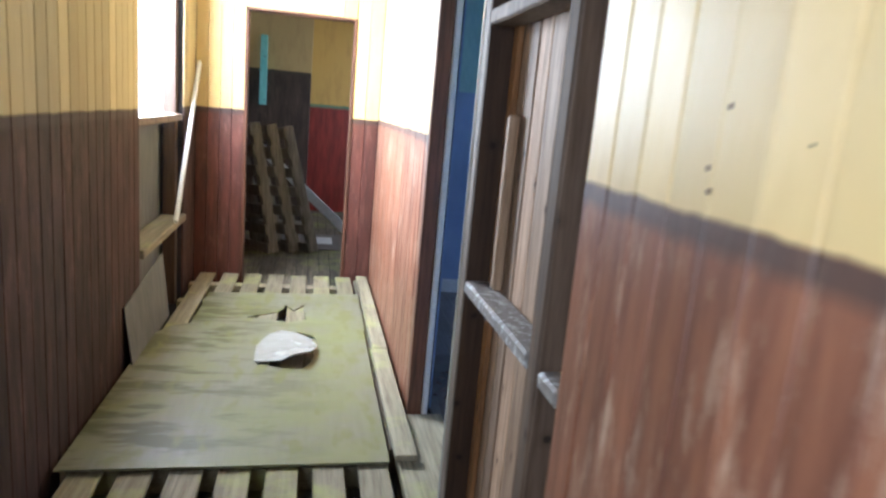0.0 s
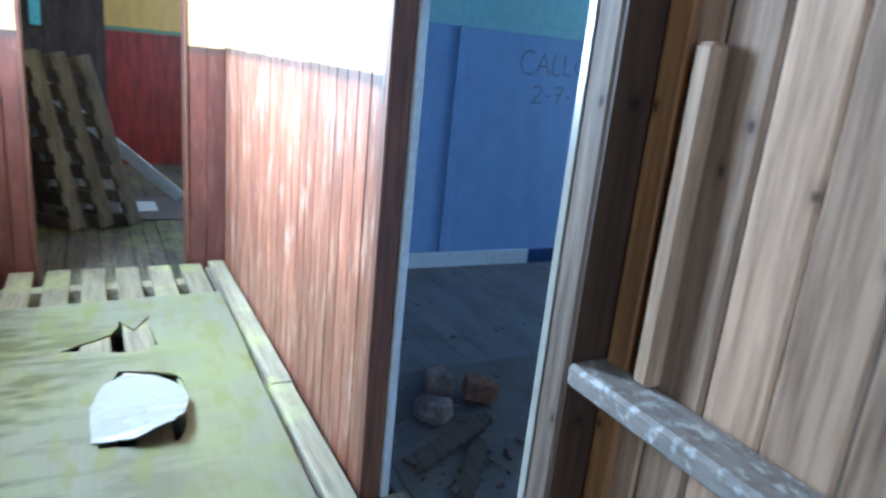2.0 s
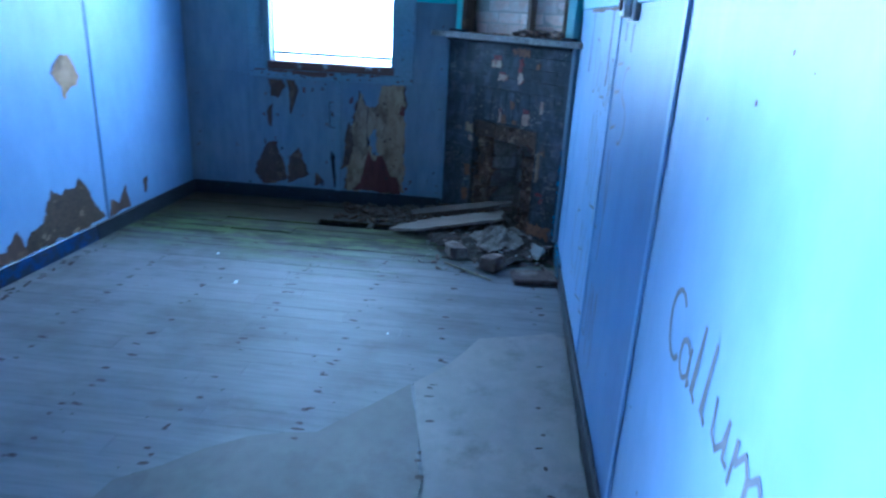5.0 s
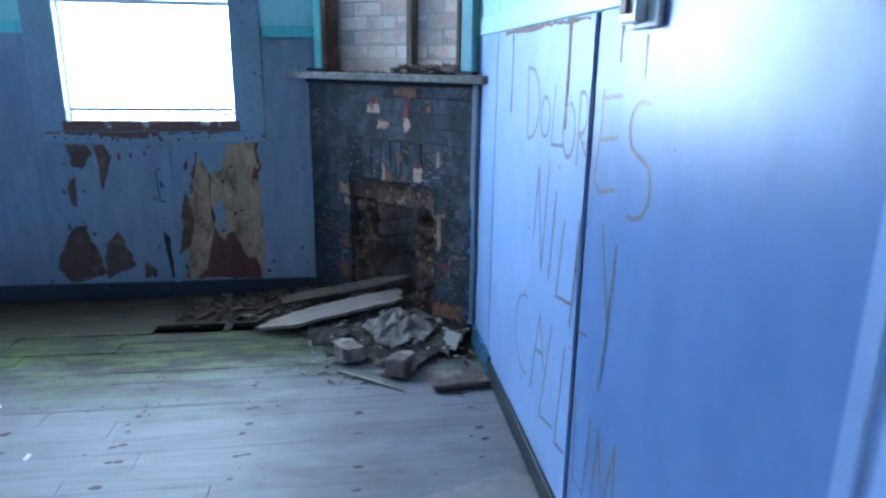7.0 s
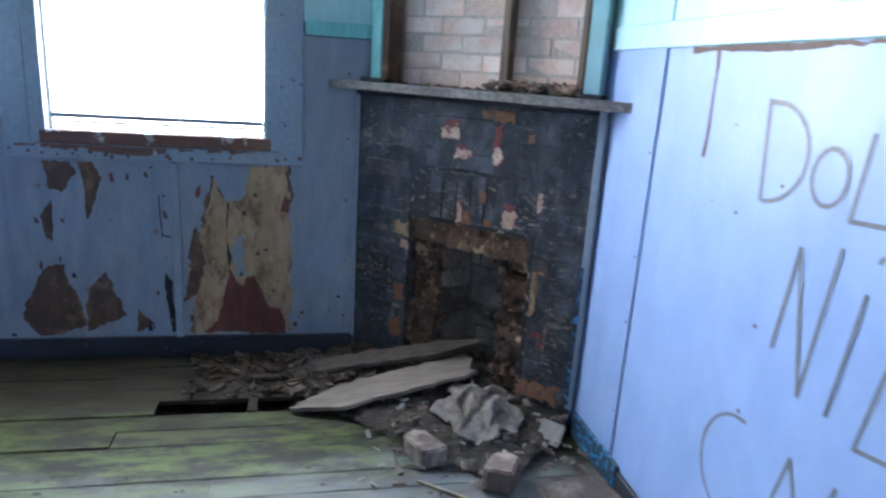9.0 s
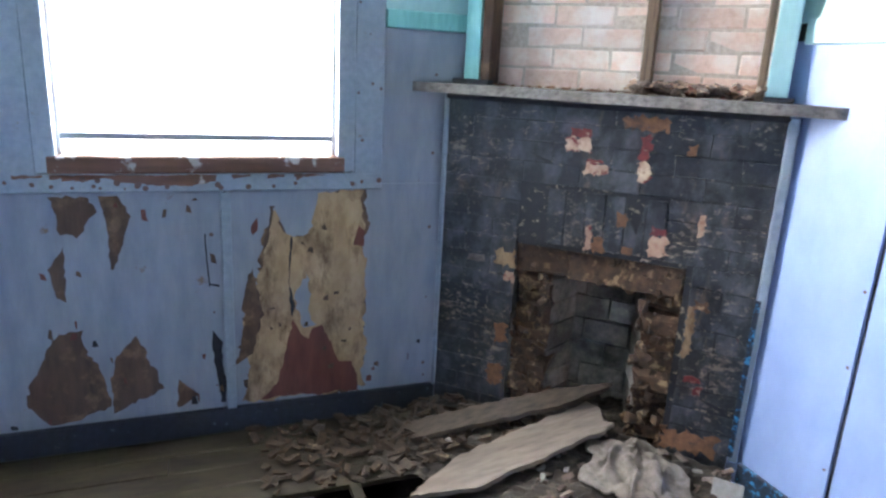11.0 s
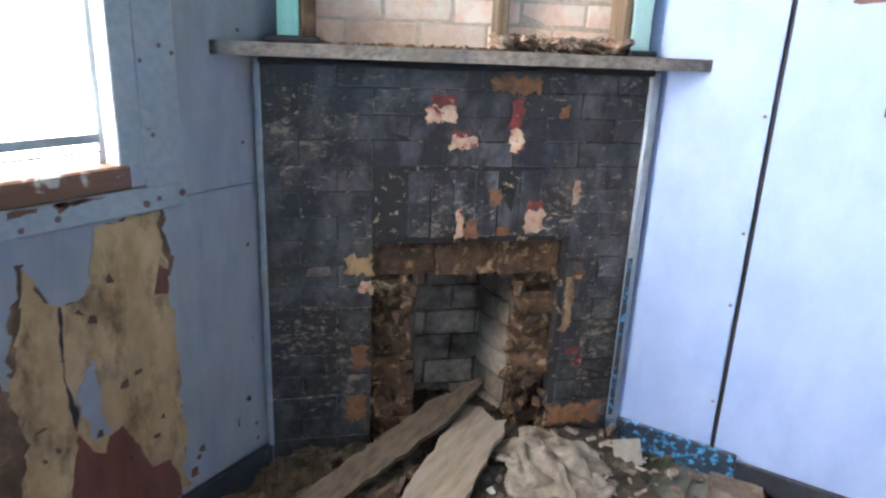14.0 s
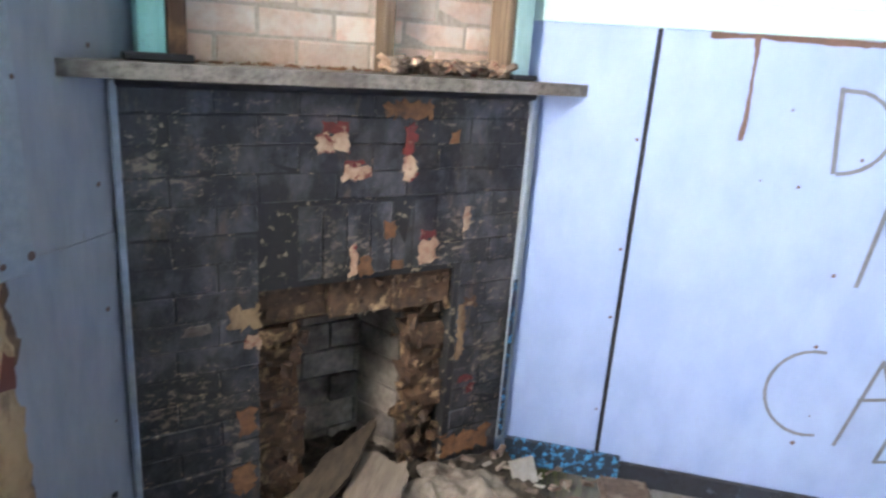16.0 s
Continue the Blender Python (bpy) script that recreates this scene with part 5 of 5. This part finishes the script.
crumbs("plaster_bits", 60, (4.2, 5.2, 2.0, 2.9), (0.005, 0.02), M_plast, "pale plaster crumbs on the dirt", 33, 0.008, None, lambda x, y: max(0.0, mound(x, y)) if x - y < 2.58 else -1)


crumbs("wood_chips", 55, (5.0, 5.42, 2.5, 3.4), (0.012, 0.04), M_darkdrift, "brown chips of rotten board along the wall's foot", 37, 0.012, None, lambda x, y: max(0.0, mound(x, y)) if x - y < 2.6 else -1)
crumbs("bark_chips", 50, (4.95, 5.42, 2.4, 3.3), (0.012, 0.035), M_chipw, "rust-brown chips on the dirt", 38, 0.014, None, lambda x, y: max(0.0, mound(x, y)) if x - y < 2.6 else -1)


def broken_plank(name, a, b, width, thick, label, seed, roll=0.0, taper=0.5, wood=None, rag=0.006):
    rng = random.Random(seed)
    a, b = Vector(a), Vector(b)
    ln = (b - a).length
    n = 26
    side = []
    for sgn in (-1, 1):
        side.append([(sgn * width / 2 * (1 if t < 0.75 else 1 - (t - 0.75) / 0.25 * taper) + rng.uniform(-rag, rag), ln * t) for t in [i / n for i in range(n + 1)]])
    jag = [(side[1][-1][0] * f, ln * (1 + rng.uniform(-0.03, 0.05))) for f in (0.6, 0.3, 0.0, -0.3, -0.6)]
    jag0 = [(side[0][0][0] * f, rng.uniform(-0.03, 0.03)) for f in (0.6, 0.3, 0.0, -0.3, -0.6)]
    me = plate(name, [side[1] + jag + side[0][::-1] + jag0], thick, wood or M_drift)
    d = (b - a).normalized()
    xax = d.cross(Vector((0, 0, 1))).normalized()
    m = Matrix((xax, d, xax.cross(d))).transposed().to_4x4()
    ob = new(name, me)
    ob.matrix_world = Matrix.Translation(a) @ m @ Matrix.Rotation(radians(roll), 4, 'Y')
    return tagged(ob, label, "plank")


broken_plank("broken_plank", (5.19, 3.02, 0.035), (4.99, 2.27, 0.23), 0.10, 0.022, "narrow grey broken plank leaning into the hearth", 1, 12, 0.85, M_darkdrift)
broken_plank("broken_plank", (4.93, 2.33, 0.15), (4.83, 3.10, 0.016), 0.17, 0.02, "wide pale splintered plank on the rubble", 2, -4, 0.8, None, 0.008)
def broken_brick(x, y, z, turn, ln, wd, ht, material, label, seed, tip=0.0):
    """Part of a brick: square at one end, broken across at the other, edges worn."""
    rng = random.Random(seed)
    out = [(-ln / 2, -wd / 2), (ln * 0.28, -wd / 2), (ln / 2, -wd * 0.12), (ln * 0.42, wd * 0.3), (ln * 0.18, wd / 2), (-ln * 0.42, wd / 2), (-ln / 2, wd * 0.34)]
    bm = bmesh.new()
    lo = [bm.verts.new((a, b, 0)) for a, b in out]
    hi = [bm.verts.new((a * 0.96 + rng.uniform(-0.006, 0.006), b * 0.96 + rng.uniform(-0.006, 0.006), ht + rng.uniform(-0.008, 0.006))) for a, b in out]
    n = len(out)
    for i in range(n):
        bm.faces.new((lo[i], lo[(i + 1) % n], hi[(i + 1) % n], hi[i]))
    bm.faces.new(lo[::-1])
    bm.faces.new(hi)
    soft(bm, 0.007, 2)
    for v in bm.verts:
        v.co += Vector([rng.uniform(-0.0022, 0.0022) for _ in range(3)])
    bm.transform(Matrix.Rotation(radians(turn), 4, 'Z') @ Matrix.Rotation(radians(tip), 4, 'Y'))
    low = min(v.co.z for v in bm.verts)
    o = thing("broken_brick", bm, material, label, "brick", "broken bricks on the floor")
    o.location = (x, y, z - low)


broken_brick(4.46, 2.63, 0.004, 25, 0.19, 0.115, 0.072, M_rock, "dusty brown broken brick on the floorboards", 3)
broken_brick(4.255, 2.375, 0.004, -30, 0.17, 0.12, 0.08, M_rock, "dusty brown brick with a broken face on the floorboards", 5, 4)
broken_brick(1.03, 3.40, 0.010, 70, 0.17, 0.11, 0.10, M_rock, "grey broken brick just inside the doorway", 7, 8)
broken_brick(1.18, 3.30, 0.010, -20, 0.15, 0.11, 0.08, M_orange, "orange-brown broken brick just inside the doorway", 9, 10)
broken_brick(0.92, 3.22, 0.010, 130, 0.15, 0.10, 0.075, M_rock, "grey broken brick just inside the doorway", 11, 5)
bm = soft(boxes((-0.14, 0.13, -0.09, 0.08, 0, 0.032)), 0.012, 2)
for v in bm.verts:
    v.co += Vector([RNG.uniform(-0.008, 0.008) for _ in range(3)])
bm.transform(Matrix.Translation((4.115, 2.125, 0.006)) @ Matrix.Rotation(radians(100), 4, 'Z'))
thing("plaster_slab", bm, M_rock, "flat grey slab of broken plaster on the floorboards", "plaster")
bm = boxes((-0.006, 0.006, 0, 0.38, 0, 0.008))
bm.transform(Matrix.Translation((4.29, 2.675, 0.004)) @ Matrix.Rotation(radians(142), 4, 'Z'))
thing("thin_stick", bm, M_slat, "thin pale stick on the floorboards", "stick")
bm = soft(boxes((-0.05, 0.05, -0.006, 0.006, 0, 0.09)), 0.003)
bm.transform(Matrix.Translation((4.47, 2.12, 0.02)) @ Matrix.Rotation(radians(40), 4, 'Z') @ Matrix.Rotation(radians(35), 4, 'X'))
thing("plaster_shard", bm, M_plast, "pale shard of plaster leaning in the dirt", "plaster")
crumbs("paper_scraps", 4, (2.6, 4.6, 2.6, 4.2), (0.008, 0.016), M_white, "small white paper scraps on the floorboards", 35, 0.003)


def crumpled_cloth(cx, cy, r):
    rng = random.Random(12)
    bm = bmesh.new()
    n = 64
    vs = {}
    for i in range(n + 1):
        for j in range(n + 1):
            u, v = 2 * i / n - 1, 2 * j / n - 1
            d = math.hypot(u, v)
            if d > 0.95 + 0.1 * math.sin(5 * math.atan2(v, u)):
                continue
            f = 0.032 * abs(math.sin(6 * u + 3 * math.sin(3 * v) + 1)) ** 0.6 + 0.026 * abs(math.sin(8 * v - 4 * u + 2 * math.sin(5 * u))) ** 0.6 + 0.012 * math.sin(19 * u + 11 * v)
            x, y = cx + u * r * 1.05, cy + v * r * 0.9
            h = max(0.0, mound(x, y)) + 0.02 * (1 - d * d) + f * 0.9 * (1.15 - d) + 0.010
            vs[i, j] = bm.verts.new((x + 0.02 * math.sin(9 * v + u), y + 0.02 * math.sin(8 * u), max(h, 0.006) + rng.uniform(-0.002, 0.002)))
    for (i, j) in list(vs):
        q = [vs.get(k) for k in ((i, j), (i + 1, j), (i + 1, j + 1), (i, j + 1))]
        if all(q):
            f = bm.faces.new(q)
            f.smooth = True
    r2 = bmesh.ops.extrude_face_region(bm, geom=bm.faces[:])
    for g in r2["geom"]:
        if isinstance(g, bmesh.types.BMVert):
            g.co.z -= 0.006
    return bm


thing("crumpled_cloth", crumpled_cloth(4.66, 2.36, 0.20), M_cloth, "crumpled dirty grey cloth on the rubble", "cloth")


rng = random.Random(77)
# loose bits on the surround's crumbling edge
bm = bmesh.new()
for _ in range(150):
    side = rng.random()
    cx = rng.uniform(0.235, 0.385) if side < 0.45 else (rng.uniform(0.725, 0.885) if side < 0.8 else rng.uniform(0.25, 0.87))
    cz = rng.uniform(0.06, 0.77) if side < 0.8 else rng.uniform(0.66, 0.78)
    q = rng.uniform(0.006, 0.022)
    box(bm, -q, q, -q * 0.5, q * 0.5, -q * 0.7, q * 0.7, FP @ Matrix.Translation((cx, -0.034 + rng.uniform(-0.012, 0.012), cz)) @ Euler((rng.uniform(0, 3), rng.uniform(0, 3), rng.uniform(0, 3))).to_matrix().to_4x4(), q * 0.4)
thing("crumbled_mortar", bm, M_brownbr, "crumbled brown brick and mortar round the hearth opening", "rubble", "", "stuff")
broken_plank("broken_plank", (0.72, 2.95, 0.012), (1.12, 3.12, 0.03), 0.09, 0.018, "short dark broken board inside the doorway", 14, 0, 0.5, M_darkdrift)
broken_plank("broken_plank", (0.80, 2.75, 0.012), (1.02, 3.0, 0.02), 0.07, 0.016, "short dark broken board inside the doorway", 15, 0, 0.5, M_darkdrift)
crumbs("door_debris", 70, (0.68, 1.2, 2.75, 3.4), (0.006, 0.022), M_rock, "crumbled plaster and dirt inside the doorway", 36, 0.010)

# layers of the torn paper
peel(wall_e, EAST, [(3.635, 0.27), (3.605, 0.42), (3.625, 0.6), (3.575, 0.66), (3.55, 0.48), (3.575, 0.3)], M_brown, "bare brown board", 160, 0.003)
bm = soft(boxes((-0.857, -0.85, 3.30, 4.15, 0.03, 0.42)), 0.002)
for v in bm.verts:
    v.co.x += 0.10 * (0.42 - v.co.z)
    if v.co.y < 3.6 and v.co.z > 0.3:
        v.co.z -= 0.08
thing("leaning_board", bm, M_sheet, "low grey sheet leaning below the wall opening", "board")

crumbs("wall_foot_dirt", 150, (2.6, 5.4, 4.80, 4.93), (0.003, 0.012), M_dirt, "dark dirt crumbs along the skirting", 41, 0.002, None, lambda x, y: 0.0 if y < 4.985 - 0.035 * (x - 0.62) else -1)
crumbs("floor_grit", 160, (1.0, 5.0, 2.05, 4.7), (0.002, 0.007), M_dirt, "scattered dark grit on the floorboards", 42, 0.003)

# small flakes and torn layers on the window wall
rng = random.Random(202)
for k in range(14):
    cy, cz = rng.uniform(3.19, 3.52), rng.uniform(0.2, 0.9)
    if cz > 0.76 and 3.34 < cy:
        continue
    w, h = rng.uniform(0.004, 0.014), rng.uniform(0.003, 0.009)
    mt, lab = rng.choice(((M_brown, "bare brown board"), (M_chipw, "stained torn paper")))
    peel(wall_e, EAST, [(cy - w, cz - h), (cy + w, cz - h * 0.6), (cy + w * 0.8, cz + h), (cy - w * 0.7, cz + h * 0.8)], mt, lab, 210 + k, 0.0042 + 0.0001 * k, amp=0.005)
for k in range(26):
    cy, cz = rng.choice(((rng.uniform(3.70, 3.80), rng.uniform(0.12, 0.93)), (rng.uniform(3.75, 4.45), rng.uniform(0.11, 0.5)), (rng.uniform(3.75, 4.4), rng.uniform(0.6, 0.95)), (rng.uniform(2.84, 3.12), rng.uniform(0.11, 0.3))))
    w, h = rng.uniform(0.003, 0.012), rng.uniform(0.005, 0.022)
    peel(wall_e, EAST, [(cy - w, cz - h), (cy + w, cz - h * 0.6), (cy + w * 0.8, cz + h), (cy - w * 0.7, cz + h * 0.8)], rng.choice((M_brown, M_gap, M_redbr)), "flaked spot of bare board", 250 + k, 0.0032 + 0.0001 * k, amp=0.003)
for k in range(14):
    cy = rng.uniform(3.12, 4.34)
    w, h = rng.uniform(0.01, 0.05), rng.uniform(0.004, 0.012)
    me = plate("peeled_patch", [ragged([(-cy - w, 1.022 - 2 * h), (-cy + w, 1.022 - h), (-cy + w, 1.022), (-cy - w, 1.022)], 0.003, 0.012, 290 + k)], 0.0012, M_sill)
    ob = new("peeled_patch", me)
    ob.matrix_world = wall_frame((XW - 0.0214, 0, 0), (0, -1, 0), (-1, 0, 0))
    ob.parent = wall_e
    tagged(ob, "bare timber under flaked casing paint")
me = plate("peeled_patch", [ragged([(-4.05, 1.022), (-3.69, 1.022), (-3.70, 0.998), (-3.78, 0.982), (-3.88, 0.985), (-4.02, 1.0)], 0.003, 0.012, 333)], 0.0014, M_sill)
ob = new("peeled_patch", me)
ob.matrix_world = wall_frame((XW - 0.0215, 0, 0), (0, -1, 0), (-1, 0, 0))
ob.parent = wall_e
tagged(ob, "bare timber under flaked casing paint")
